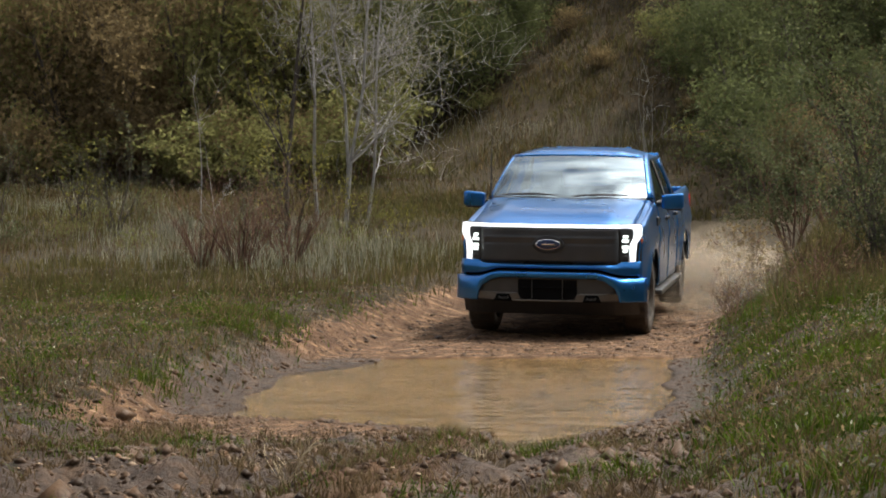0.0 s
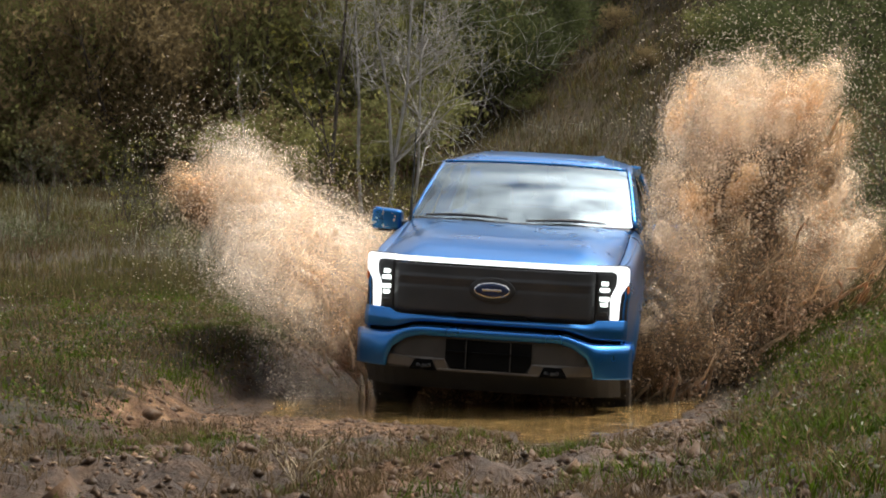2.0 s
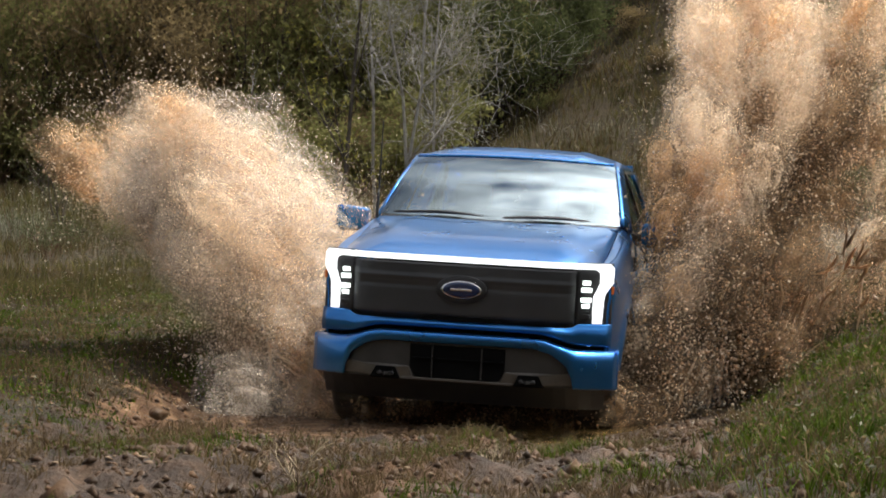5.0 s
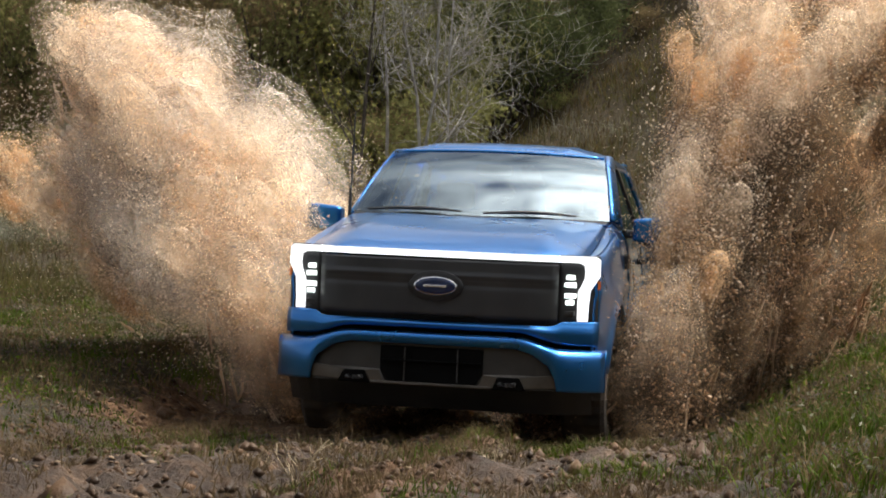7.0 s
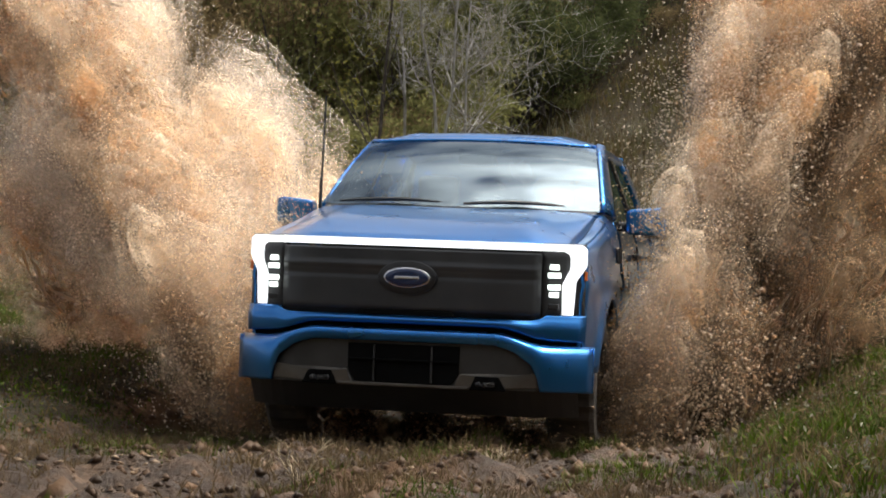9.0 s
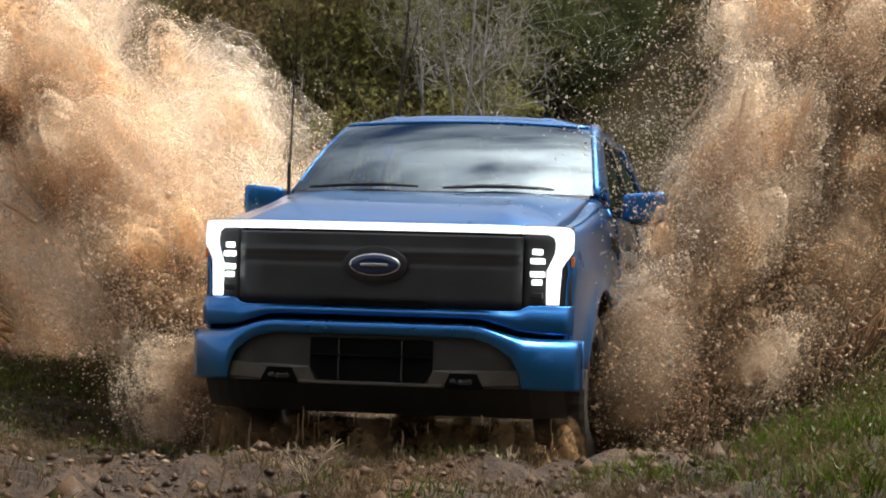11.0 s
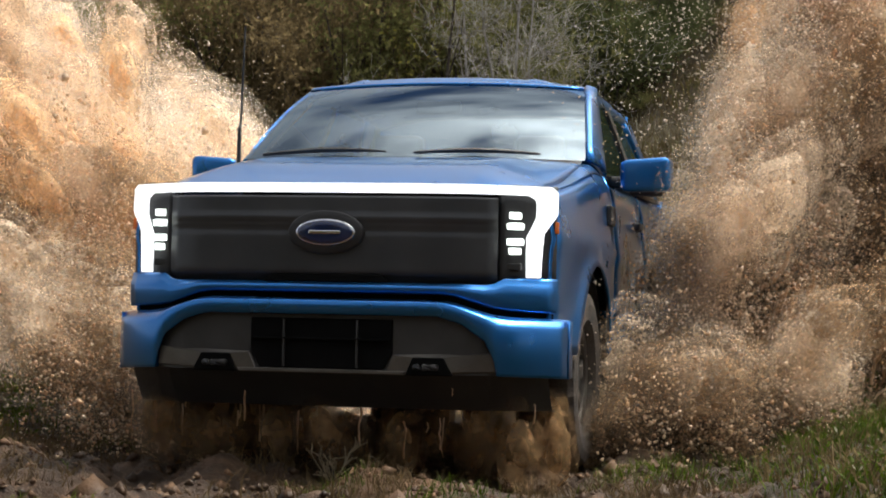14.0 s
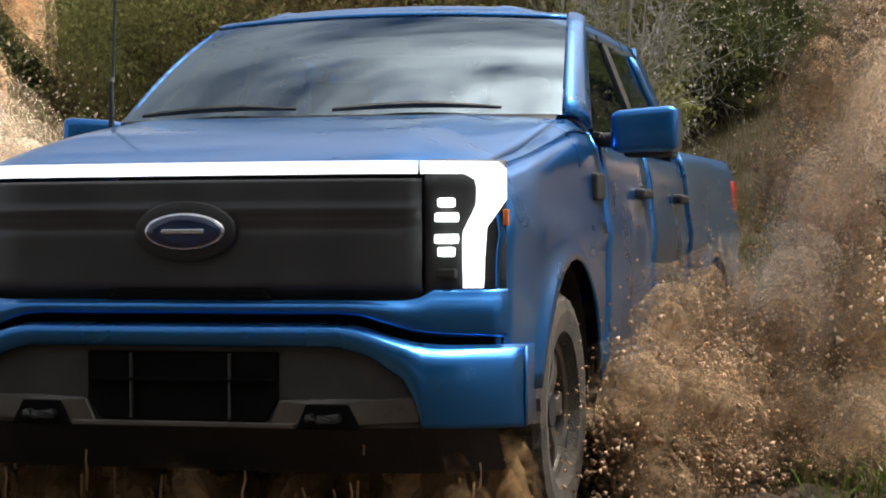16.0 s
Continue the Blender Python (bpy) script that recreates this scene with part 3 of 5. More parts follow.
def build_truck():
    truck = new("pickup_truck")
    tagged(truck, "metallic blue electric pickup truck splashing through a muddy puddle", "pickup truck")

    # hood: a curved shell with two creases
    def hood(u, v):
        x = u
        y0 = nose_y(x, 1.24) + 0.02
        y = y0 + (0.52 - 0.30 * (1 - (x / 0.9) ** 2) * 0.55 - y0) * v
        return Vector((x, y, hood_z(x, y) - 0.035 * (1 - v) ** 8))
    part("hood", sheet_bm(hood, lin(-0.865, 0.865, 45), [0, 0.01, 0.03, 0.06] + lin(0.1, 1, 17), 0.02), PAINT, truck, smooth=True)
    # side panels, each with its own gap
    for s in (-1, 1):
        def side(y0, y1, sill, n):
            def f(u, v):
                zb, zt = arch_bottom(u, sill), belt_z(u)
                z = zb + (zt - zb) * v
                x = side_x(u, z) - 0.035 * float(smooth_step(0.86, 1.0, v)) ** 2
                return Vector((s * x, u, z))
            ys = sorted(set(lin(y0, y1, n)) | {c + 0.5 * math.sin(a) for c in (0.0, WHEELBASE) for a in lin(-1.57, 1.57, 15) if y0 < c + 0.5 * math.sin(a) < y1})
            return sheet_bm(f, ys, lin(0, 1, 15), 0.012 * s)
        part("fender", side(-0.80, 0.700, 0.52, 14), PAINT, truck, smooth=True)
        d1 = part("front_door", side(0.708, 1.755, 0.47, 8), PAINT, truck, smooth=True)
        d2 = part("rear_door", side(1.763, 2.800, 0.47, 8), PAINT, truck, smooth=True)
        part("bed_side", side(2.86, 4.82, 0.52, 16), PAINT, truck, smooth=True)
        for door, yh in ((d1, 1.55), (d2, 2.58)):
            part("door_handle", box_bm(min(s * 0.965, s * 1.012), max(s * 0.965, s * 1.012), yh - 0.12, yh + 0.12, 1.165, 1.205, 0.012), BLACK, door, "black door handle")
        part("fender_vent", box_bm(min(s * 0.96, s * 0.995), max(s * 0.96, s * 0.995), 0.50, 0.66, 1.14, 1.24, 0.01), BLACK, truck)
        # the top of the fender beside the hood
        def shoulder(u, v):
            xo = side_x(u, belt_z(u)) - 0.035
            xi = 0.87 if u > -0.7 else 0.87 - 0.02 * (-0.7 - u)
            x = xi + (xo - xi) * v
            zi = hood_z(0.87, u) - 0.006
            return Vector((s * x, u, zi + (belt_z(u) - zi) * v ** 1.5))
        part("fender_top", sheet_bm(shoulder, lin(-0.80, 0.70, 14), lin(0, 1, 6), 0.008), PAINT, truck, smooth=True)
        # running board
        part("running_board", box_bm(min(s * 0.84, s * 1.03), max(s * 0.84, s * 1.03), 0.62, 3.02, 0.37, 0.43, 0.02), TRIM, truck, "dark grey running board")
        # wheel well liner
        for yc in (0.0, WHEELBASE):
            def liner(u, v):
                return Vector((s * (0.5 + 0.46 * v), yc + 0.495 * math.sin(u), TYRE_R + 0.02 + 0.495 * math.cos(u)))
            part("wheel_liner", sheet_bm(liner, lin(-1.6, 1.6, 13), [0, 1], 0.01), BLACK, truck)

    # front: grille panel, emblem, light bar, lamps
    def panel_y(x, z):
        return nose_y(x, z) + 0.012
    bm = sheet_bm(lambda u, v: Vector((u, panel_y(u, v) - 0.008 * math.exp(-((v - 1.085) / 0.012) ** 2) + 0.006 * math.exp(-((v - 1.03) / 0.01) ** 2) + 0.05 * float(smooth_step(0.86, 0.80, v)), v)),
                  lin(-0.725, 0.725, 31), lin(0.805, 1.178, 32), 0.02)
    grille = part("grille", bm, GRILLE, truck, "glossy dark grey closed grille panel", smooth=True)
    part("grille_lip", prism_bm([(-0.27, 0.812), (-0.24, 0.842), (0.24, 0.842), (0.27, 0.812)], lambda x, z: panel_y(x, z) - 0.006, 0.03), SHADE_BLACK, grille)

    def oval(rx, rz, y_off, thick, dome=0.0):
        b = bmesh.new()
        c = (0, nose_y(0) - y_off, 1.02)
        rings = []
        for k, (r, dy) in enumerate(((1.0, thick), (1.0, 0.004), (0.96, 0.0), (0.6, -dome * 0.7), (0.001, -dome))):
            rings.append([b.verts.new((c[0] + r * rx * math.cos(a), c[1] + dy + 0.06 * (r * rx * math.cos(a)) ** 2, c[2] + r * rz * math.sin(a))) for a in lin(0, 2 * math.pi * 35 / 36, 36)])
        for r0, r1 in zip(rings, rings[1:]):
            for i in range(36):
                b.faces.new((r0[i], r0[(i + 1) % 36], r1[(i + 1) % 36], r1[i]))
        return b
    emblem = part("emblem", oval(0.165, 0.093, 0.012, 0.04), BLACK, truck, "black oval emblem plinth", smooth=True)
    part("emblem_ring", oval(0.131, 0.057, 0.022, 0.02), CHROME, emblem, "chrome oval ring", smooth=True)
    part("emblem_plate", oval(0.122, 0.050, 0.026, 0.01), EMBLEM, emblem, "dark blue oval plate", smooth=True)
    part("emblem_bar", box_bm(-0.07, 0.07, nose_y(0) - 0.033, nose_y(0) - 0.024, 1.012, 1.028, 0.004), CHROME, emblem)

    bar = part("light_bar", sheet_bm(lambda u, v: Vector((u, nose_y(u, v) - 0.004, v + 0.0)), lin(-0.718, 0.718, 31), [1.193, 1.203, 1.221, 1.231], 0.03), LIGHT_BAR, truck, "white glowing light bar")
    for s in (-1, 1):
        # the lamp unit: housing, outer light blade, lamps
        housing = part("headlamp", sheet_bm(lambda u, v: Vector((s * u, nose_y(u, v) + 0.022, v)), lin(0.733, 0.95, 12), lin(0.80, 1.236, 6), 0.05 * s), BLACK, truck, "black headlamp unit with white lamps", smooth=True)
        b = bmesh.new()
        cells = [((0.729, 1.231), (0.85, 1.231), (0.85, 1.193), (0.729, 1.193)), ((0.85, 1.231), (0.932, 1.231), (0.878, 1.176), (0.85, 1.193)),
                 ((0.932, 1.231), (0.955, 1.21), (0.883, 1.15), (0.878, 1.176)), ((0.955, 1.21), (0.957, 1.115), (0.882, 1.10), (0.883, 1.15)),
                 ((0.957, 1.115), (0.905, 1.03), (0.846, 1.015), (0.882, 1.10)), ((0.905, 1.03), (0.899, 0.93), (0.845, 0.93), (0.846, 1.015)),
                 ((0.899, 0.93), (0.896, 0.845), (0.846, 0.845), (0.845, 0.93))]
        for c in cells:
            b.faces.new([b.verts.new((s * x, nose_y(x, z) - 0.004, z)) for x, z in c])
        bmesh.ops.remove_doubles(b, verts=b.verts, dist=0.0005)
        b.normal_update()
        bmesh.ops.solidify(b, geom=b.faces[:], thickness=-0.025 * s)
        part("light_blade", b, LIGHT_BAR, housing, "white glowing light blade")
        for z in (1.105, 1.06, 0.995, 0.955):
            wide = 0.034 if z in (1.06, 0.995) else 0.024
            y = nose_y(0.79, z)
            part("lamp", box_bm(min(s * (0.79 - wide), s * (0.79 + wide)), max(s * (0.79 - wide), s * (0.79 + wide)), y + 0.0, y + 0.05, z - 0.014, z + 0.014, 0.006), LED, housing, "white headlamp lens")
        part("lower_lamp", box_bm(min(s * 0.76, s * 0.82), max(s * 0.76, s * 0.82), nose_y(0.79) + 0.005, nose_y(0.79) + 0.05, 0.875, 0.905, 0.006), TRIM, housing)
        xr, yr = 0.953, nose_y(0.95, 1.05)
        part("side_reflector", box_bm(min(s * (xr - 0.01), s * (xr + 0.006)), max(s * (xr - 0.01), s * (xr + 0.006)), yr + 0.004, yr + 0.026, 1.035, 1.085, 0.003), AMBER, truck, "amber side reflector")

    # front: painted bands and bumper
    def bump_top(x):
        return float(np.interp(abs(x), [0, 0.50, 0.56, 0.72, 0.80, 1.01], [0.742, 0.742, 0.735, 0.685, 0.676, 0.672]))

    def valance(u, v):
        z0 = bump_top(u) + 0.022
        z1 = 0.812 + 0.03 * float(smooth_step(0.70, 0.76, abs(u)))
        z = z0 + (z1 - z0) * v
        return Vector((u, nose_y(u, z) - 0.016 + 0.028 * float(smooth_step(0.6, 1.0, v)) + 0.012 * (1 - v) ** 4, z))
    part("front_valance", sheet_bm(valance, lin(-0.957, 0.957, 49), [0, 0.1, 0.25, 0.45, 0.65, 0.8, 0.92, 1.0], 0.02), PAINT, truck, smooth=True)
    # the shade between valance and bumper, put in as a near-black strip
    part("shadow_gap", sheet_bm(lambda u, v: Vector((u, nose_y(u, 0.7) + 0.035, bump_top(u) - 0.03 + 0.07 * v)), lin(-0.94, 0.94, 41), [0, 1], 0.01), SHADE_BLACK, truck)

    def bump_low(x):
        return float(np.interp(abs(x), [0, 0.50, 0.60, 0.70, 0.735, 0.75, 1.01], [0.672, 0.672, 0.645, 0.575, 0.50, 0.43, 0.42]))

    def bump_y(x, z):
        a = abs(x)
        return -1.09 + 0.06 * a * a + 0.26 * max(0.0, a - 0.62) ** 2.0 / 0.39 ** 2 + 0.03 * max(0, 0.55 - z)

    def bumper(u, v):
        z0, z1 = bump_low(u), bump_top(u)
        z = z0 + (z1 - z0) * v
        lip = 0.05 * float(smooth_step(0.8, 1.0, v)) ** 2
        return Vector((u * (1 - 0.0), bump_y(u, z) + lip - 0.015 * math.sin(math.pi * v) , z))
    xs = sorted({round(x, 4) for x in lin(-1.005, 1.005, 67)} | {0.735, -0.735, 0.75, -0.75, 0.70, -0.70})
    bumper_ob = part("bumper", sheet_bm(bumper, xs, [0, 0.06, 0.2, 0.4, 0.6, 0.74, 0.82, 0.88, 0.94, 1.0], 0.03), PAINT, truck, smooth=True)
    for s in (-1, 1):
        part("bumper_side", sheet_bm(lambda u, v: Vector((s * (1.004 - 0.03 * u / 0.28), bump_y(1.005, 0.5) + 0.004 + u, 0.42 + 0.245 * v)), lin(0, 0.28, 5), lin(0, 1, 4), -0.006 * s), PAINT, bumper_ob, smooth=True)
        part("tow_hook", tube_bm([(s * 0.50, -1.0, 0.46), (s * 0.50, -1.10, 0.46), (s * 0.46, -1.13, 0.46), (s * 0.42, -1.10, 0.46), (s * 0.42, -1.0, 0.46)], [0.014] * 5), BLACK, bumper_ob)
        # no hollow: the pocket's shade is a near-black plate
        part("tow_pocket_shade", prism_bm([(s * 0.37, 0.425), (s * 0.40, 0.50), (s * 0.53, 0.50), (s * 0.57, 0.425)], lambda x, z: bump_y(x, z) + 0.008, 0.02), SHADE_BLACK, bumper_ob)
        part("parking_sensor", tube_bm([(s * 0.22, bump_y(0.22, 0.7) - 0.018, 0.708), (s * 0.22, bump_y(0.22, 0.7) - 0.008, 0.708)], [0.012, 0.013], 10), PAINT, bumper_ob)
    part("lower_grille", sheet_bm(lambda u, v: Vector((u, bump_y(u, v) + 0.035, v)), lin(-0.745, 0.745, 25), lin(0.43, 0.68, 6), 0.02), TRIM, bumper_ob, "dark grey lower bumper panel")
    # no hole either: a near-black sheet gives the opening its shade
    opening = part("air_opening", prism_bm([(-0.31, 0.655), (0.31, 0.655), (0.31, 0.51), (0.27, 0.445), (-0.27, 0.445), (-0.31, 0.51)], lambda x, z: bump_y(x, z) + 0.022, 0.02), SHADE_BLACK, bumper_ob, "near-black sheet for the shade in the air opening, with thin bars")
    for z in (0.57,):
        part("grille_bar", box_bm(-0.30, 0.30, bump_y(0, z) + 0.006, bump_y(0, z) + 0.024, z - 0.004, z + 0.004, 0.002), SHADE_BLACK, opening)
    for x in (-0.16, 0.16):
        part("grille_bar", box_bm(x - 0.004, x + 0.004, bump_y(0, 0.55) + 0.010, bump_y(0, 0.55) + 0.026, 0.45, 0.65, 0.002), TRIM, opening)
    for s in (-1, 1):
        part("skid_strip", prism_bm([(s * 0.315, 0.51), (s * 0.735, 0.525), (s * 0.742, 0.445), (s * 0.56, 0.437), (s * 0.525, 0.505), (s * 0.40, 0.505), (s * 0.37, 0.43), (s * 0.28, 0.43)],
                                    lambda x, z: bump_y(x, z) + 0.018, 0.02), SILVER, bumper_ob, "silver grey skid strip")
    part("skid_lip", prism_bm([(-0.37, 0.442), (0.37, 0.442), (0.36, 0.424), (-0.36, 0.424)], lambda x, z: bump_y(x, z) + 0.01, 0.03), SILVER, bumper_ob, "silver grey skid strip")
    part("air_dam", sheet_bm(lambda u, v: Vector((u, bump_y(u, 0.4) + 0.05 + 0.12 * (0.43 - v) / 0.15, v)), lin(-0.93, 0.93, 25), lin(0.28, 0.43, 4), 0.02), BLACK, truck)
    # chassis and axles, mostly in shade
    part("underbody", box_bm(-0.80, 0.80, 0.55, 3.15, 0.36, 0.62, 0.03), BLACK, truck)
    part("front_crossmember", box_bm(-0.45, 0.45, -0.75, 0.55, 0.33, 0.60, 0.04), BLACK, truck)
    part("bed_floor", box_bm(-0.85, 0.85, 2.88, 4.78, 0.62, 0.90, 0.02), BLACK, truck)
    for yc in (0, WHEELBASE):
        part("axle", tube_bm([(-0.74, yc, TYRE_R), (0.74, yc, TYRE_R)], [0.05, 0.05], 10), BLACK, truck)
    part("firewall", box_bm(-0.86, 0.86, 0.42, 0.50, 0.5, 1.36, 0.01), BLACK, truck)

    # cab: windscreen, pillars, roof, windows
    def screen(u, v):
        half = 0.868 + (0.735 - 0.868) * v
        yb = 0.47 - 0.21 * (1 - u * u)
        yt = 1.22 - 0.10 * (1 - u * u)
        y = yb + (yt - yb) * v
        z = 1.452 + (1.895 - 1.452) * v + 0.035 * math.sin(math.pi * v) + 0.022 * (1 - u * u) * v
        return Vector((u * half, y, z))
    part("windscreen", sheet_bm(screen, lin(-1, 1, 21), lin(0, 1, 10)), GLASS, truck, "curved windscreen reflecting a cloudy sky", smooth=True).visible_shadow = False
    for s in (-1, 1):
        def pillar(u, v):
            a = screen(s, u)
            b = Vector((s * (0.925 - 0.165 * u), 0.66 + 0.70 * u, 1.405 + 0.485 * u))
            p = a.lerp(b, v)
            p.x += s * 0.022 * math.sin(math.pi * v)
            return p
        part("front_pillar", sheet_bm(pillar, lin(0, 1, 9), lin(0, 1, 6), 0.02), PAINT, truck, smooth=True)

        def cab_x(z):
            return 0.945 - 0.40 * max(0, z - 1.40) ** 1.08
        # side glass in two lights, and its frames
        for y0b, y0t, y1 in ((0.74, 1.36, 1.72), (1.82, 1.82, 2.62)):
            def pane(u, v):
                z = 1.40 + 0.435 * v
                ya = y0b + (y0t - y0b) * v
                yb = y1 - (0.20 * v if y1 > 2 else 0.0)
                return Vector((s * (cab_x(z) - 0.012), ya + (yb - ya) * u, z))
            part("side_window", sheet_bm(pane, lin(0, 1, 6), lin(0, 1, 5)), GLASS, truck, "dark tinted side window", smooth=True)
        def strip(ya0, ya1, yb0, yb1):
            return sheet_bm(lambda u, v: Vector((s * cab_x(1.385 + 0.47 * v), ya0 + (yb0 - ya0) * v + ((ya1 - ya0) * (1 - v) + (yb1 - yb0) * v) * u, 1.385 + 0.47 * v)), [0, 0.5, 1], lin(0, 1, 6), 0.015)
        part("centre_pillar", strip(1.71, 1.83, 1.71, 1.83), BLACK, truck)
        part("rear_pillar", strip(2.60, 2.84, 2.40, 2.72), PAINT, truck, smooth=True)
        part("window_frame", sheet_bm(lambda u, v: Vector((s * (cab_x(1.83 + 0.05 * v)), 1.28 + 1.30 * u, 1.832 + 0.05 * v)), lin(0, 1, 8), [0, 0.5, 1], 0.015), PAINT, truck, smooth=True)
        part("belt_moulding", box_bm(min(s * 0.925, s * 0.955), max(s * 0.925, s * 0.955), 0.74, 2.66, 1.375, 1.402, 0.006), BLACK, truck)

    def roof(u, v):
        y = 1.20 - 0.10 * (1 - u * u) * (1 - v) + (2.76 - 1.20) * v
        half = 0.772 - 0.02 * v
        edge = abs(u) ** 5
        z = 1.918 + 0.024 * (1 - u * u) + 0.05 * math.sin(math.pi * min(1, v * 1.1)) * (1 - 0.3 * edge) - 0.055 * edge - 0.03 * v * v
        z += 0.010 * math.exp(-((abs(u) - 0.62) / 0.05) ** 2) - 0.034 * max(0.0, 1 - v / 0.09) ** 2
        return Vector((u * half, y, z))
    part("roof", sheet_bm(roof, lin(-1, 1, 41), [0, 0.015, 0.03, 0.05, 0.07, 0.09] + lin(0.14, 1, 14), 0.02), PAINT, truck, smooth=True)
    part("cab_rear", sheet_bm(lambda u, v: Vector((u * (0.92 - 0.17 * v), 2.86 - 0.12 * v, 0.62 + 1.28 * v)), lin(-1, 1, 9), lin(0, 1, 6), 0.02), PAINT, truck, smooth=True)
    for x in (-0.42, 0.42):
        part("roof_fin", box_bm(x - 0.03, x + 0.03, 2.50, 2.60, 1.93, 1.975, 0.015), PAINT, truck)
    part("screen_header", sheet_bm(lambda u, v: screen(u, 0.955 + 0.05 * v) + Vector((0, -0.004, 0.006)), lin(-1, 1, 21), [0, 1], 0.012), PAINT, truck, smooth=True)
    part("cowl", sheet_bm(lambda u, v: screen(u, 0.02) + Vector((0, -0.13 * v + 0.02, -0.012 - 0.055 * v)), lin(-0.98, 0.98, 21), [0, 0.5, 1], 0.01), BLACK, truck)
    for x0, x1 in ((-0.74, -0.08), (0.06, 0.66)):
        pts = []
        for k in range(7):
            u = (x0 + (x1 - x0) * k / 6) / 0.86
            p = screen(u, 0.012 + 0.03 * math.sin(math.pi * k / 6 * 0.9))
            pts.append(p + Vector((0, -0.025, 0.012)))
        part("wiper", tube_bm(pts, [0.008, 0.010, 0.012, 0.013, 0.012, 0.009, 0.006], 6), BLACK, truck)
    # cabin seen dimly through the glass
    part("dashboard", sheet_bm(lambda u, v: Vector((u * 0.84, 0.42 + 0.55 * v, 1.40 - 0.02 * v - 0.25 * max(0, v - 0.8) / 0.2)), lin(-1, 1, 9), lin(0, 1, 8), 0.05), CABIN, truck)
    for x in (-0.40, 0.40):
        seat = part("seat", box_bm(x - 0.27, x + 0.27, 1.72, 1.90, 0.75, 1.48, 0.06, 3), CABIN, truck, smooth=True)
        part("headrest", box_bm(x - 0.14, x + 0.14, 1.76, 1.86, 1.50, 1.70, 0.04, 3), CABIN, seat, smooth=True)
    part("cabin_floor", box_bm(-0.85, 0.85, 0.52, 2.80, 0.62, 0.70, 0.01), CABIN, truck)
    part("rear_bench", box_bm(-0.75, 0.75, 2.50, 2.70, 0.75, 1.50, 0.06, 3), CABIN, truck, smooth=True)
    wheel_pts = [(0.40 + 0.185 * math.cos(a), 1.10 - 0.06 * math.sin(a), 1.30 + 0.175 * math.sin(a)) for a in lin(0, 2 * math.pi, 25)]
    part("steering_wheel", tube_bm(wheel_pts, [0.016] * 25, 6), CABIN, truck)
    part("rear_view_mirror", box_bm(-0.12, 0.12, 1.02, 1.06, 1.74, 1.81, 0.015), CABIN, truck)

    # mirrors, aerial, tail lamps, tailgate
    for s in (-1, 1):
        b = box_bm(-0.5, 0.5, -0.5, 0.5, -0.5, 0.5, 0.16, 4)
        for v in b.verts:
            x, y, z = v.co
            taper = 1 - 0.10 * (0.5 - x)
            v.co = Vector((s * (1.125 + 0.245 * x), 0.80 + 0.17 * y * taper + 0.04 * x, 1.405 + 0.175 * z * taper + 0.012 * x))
        mirror = part("door_mirror", b, PAINT, truck, "blue door mirror on a black foot", smooth=True)
        part("mirror_skirt", box_bm(min(s * 1.04, s * 1.22), max(s * 1.04, s * 1.22), 0.755, 0.87, 1.305, 1.345, 0.018), BLACK, mirror, smooth=True)
        part("mirror_foot", box_bm(min(s * 0.90, s * 1.05), max(s * 0.90, s * 1.05), 0.77, 0.86, 1.345, 1.40, 0.02), BLACK, mirror, smooth=True)
        part("tail_light", box_bm(min(s * 0.90, s * 0.975), max(s * 0.90, s * 0.975), 4.66, 4.87, 1.00, 1.33, 0.02), TAIL_RED, truck, "red tail light")
    part("tailgate", box_bm(-0.88, 0.88, 4.79, 4.86, 0.78, 1.42, 0.02), PAINT, truck)
    part("rear_bumper", box_bm(-0.95, 0.95, 4.76, 4.96, 0.52, 0.72, 0.03), TRIM, truck)
    aerial = part("aerial", tube_bm([(-0.86, 0.36, 1.38), (-0.86, 0.36, 1.60), (-0.86, 0.375, 1.62), (-0.86, 0.41, 2.12)], [0.013, 0.010, 0.0065, 0.005], 8), BLACK, truck, "thin black whip aerial")
    part("aerial_foot", tube_bm([(-0.86, 0.36, 1.35), (-0.86, 0.36, 1.40)], [0.022, 0.016], 10), BLACK, aerial)

    # wheels: rim with spokes, and a treaded tyre
    def tyre_bm():
        b = bmesh.new()
        prof = [(0.24, -0.10), (0.27, -0.135), (0.34, -0.145), (0.385, -0.135), (0.405, -0.11), (0.41, -0.05), (0.41, 0.05), (0.405, 0.11), (0.385, 0.135), (0.34, 0.145), (0.27, 0.135), (0.24, 0.10)]
        n = 60
        rings = []
        for i in range(n):
            a = 2 * math.pi * i / n
            rings.append([b.verts.new((w, math.sin(a) * (r - (0.010 if (i % 2 and r > 0.38) else 0)), math.cos(a) * (r - (0.010 if (i % 2 and r > 0.38) else 0)))) for r, w in prof])
        for i in range(n):
            for j in range(len(prof) - 1):
                b.faces.new((rings[i][j], rings[(i + 1) % n][j], rings[(i + 1) % n][j + 1], rings[i][j + 1]))
        return b

    def rim_bm():
        b = bmesh.new()
        tube = [(0.245, -0.10), (0.22, -0.09), (0.21, 0.0), (0.22, 0.09), (0.245, 0.10)]
        n = 36
        rings = [[b.verts.new((w, r * math.sin(2 * math.pi * i / n), r * math.cos(2 * math.pi * i / n))) for r, w in tube] for i in range(n)]
        for i in range(n):
            for j in range(len(tube) - 1):
                b.faces.new((rings[i][j], rings[(i + 1) % n][j], rings[(i + 1) % n][j + 1], rings[i][j + 1]))
        return b

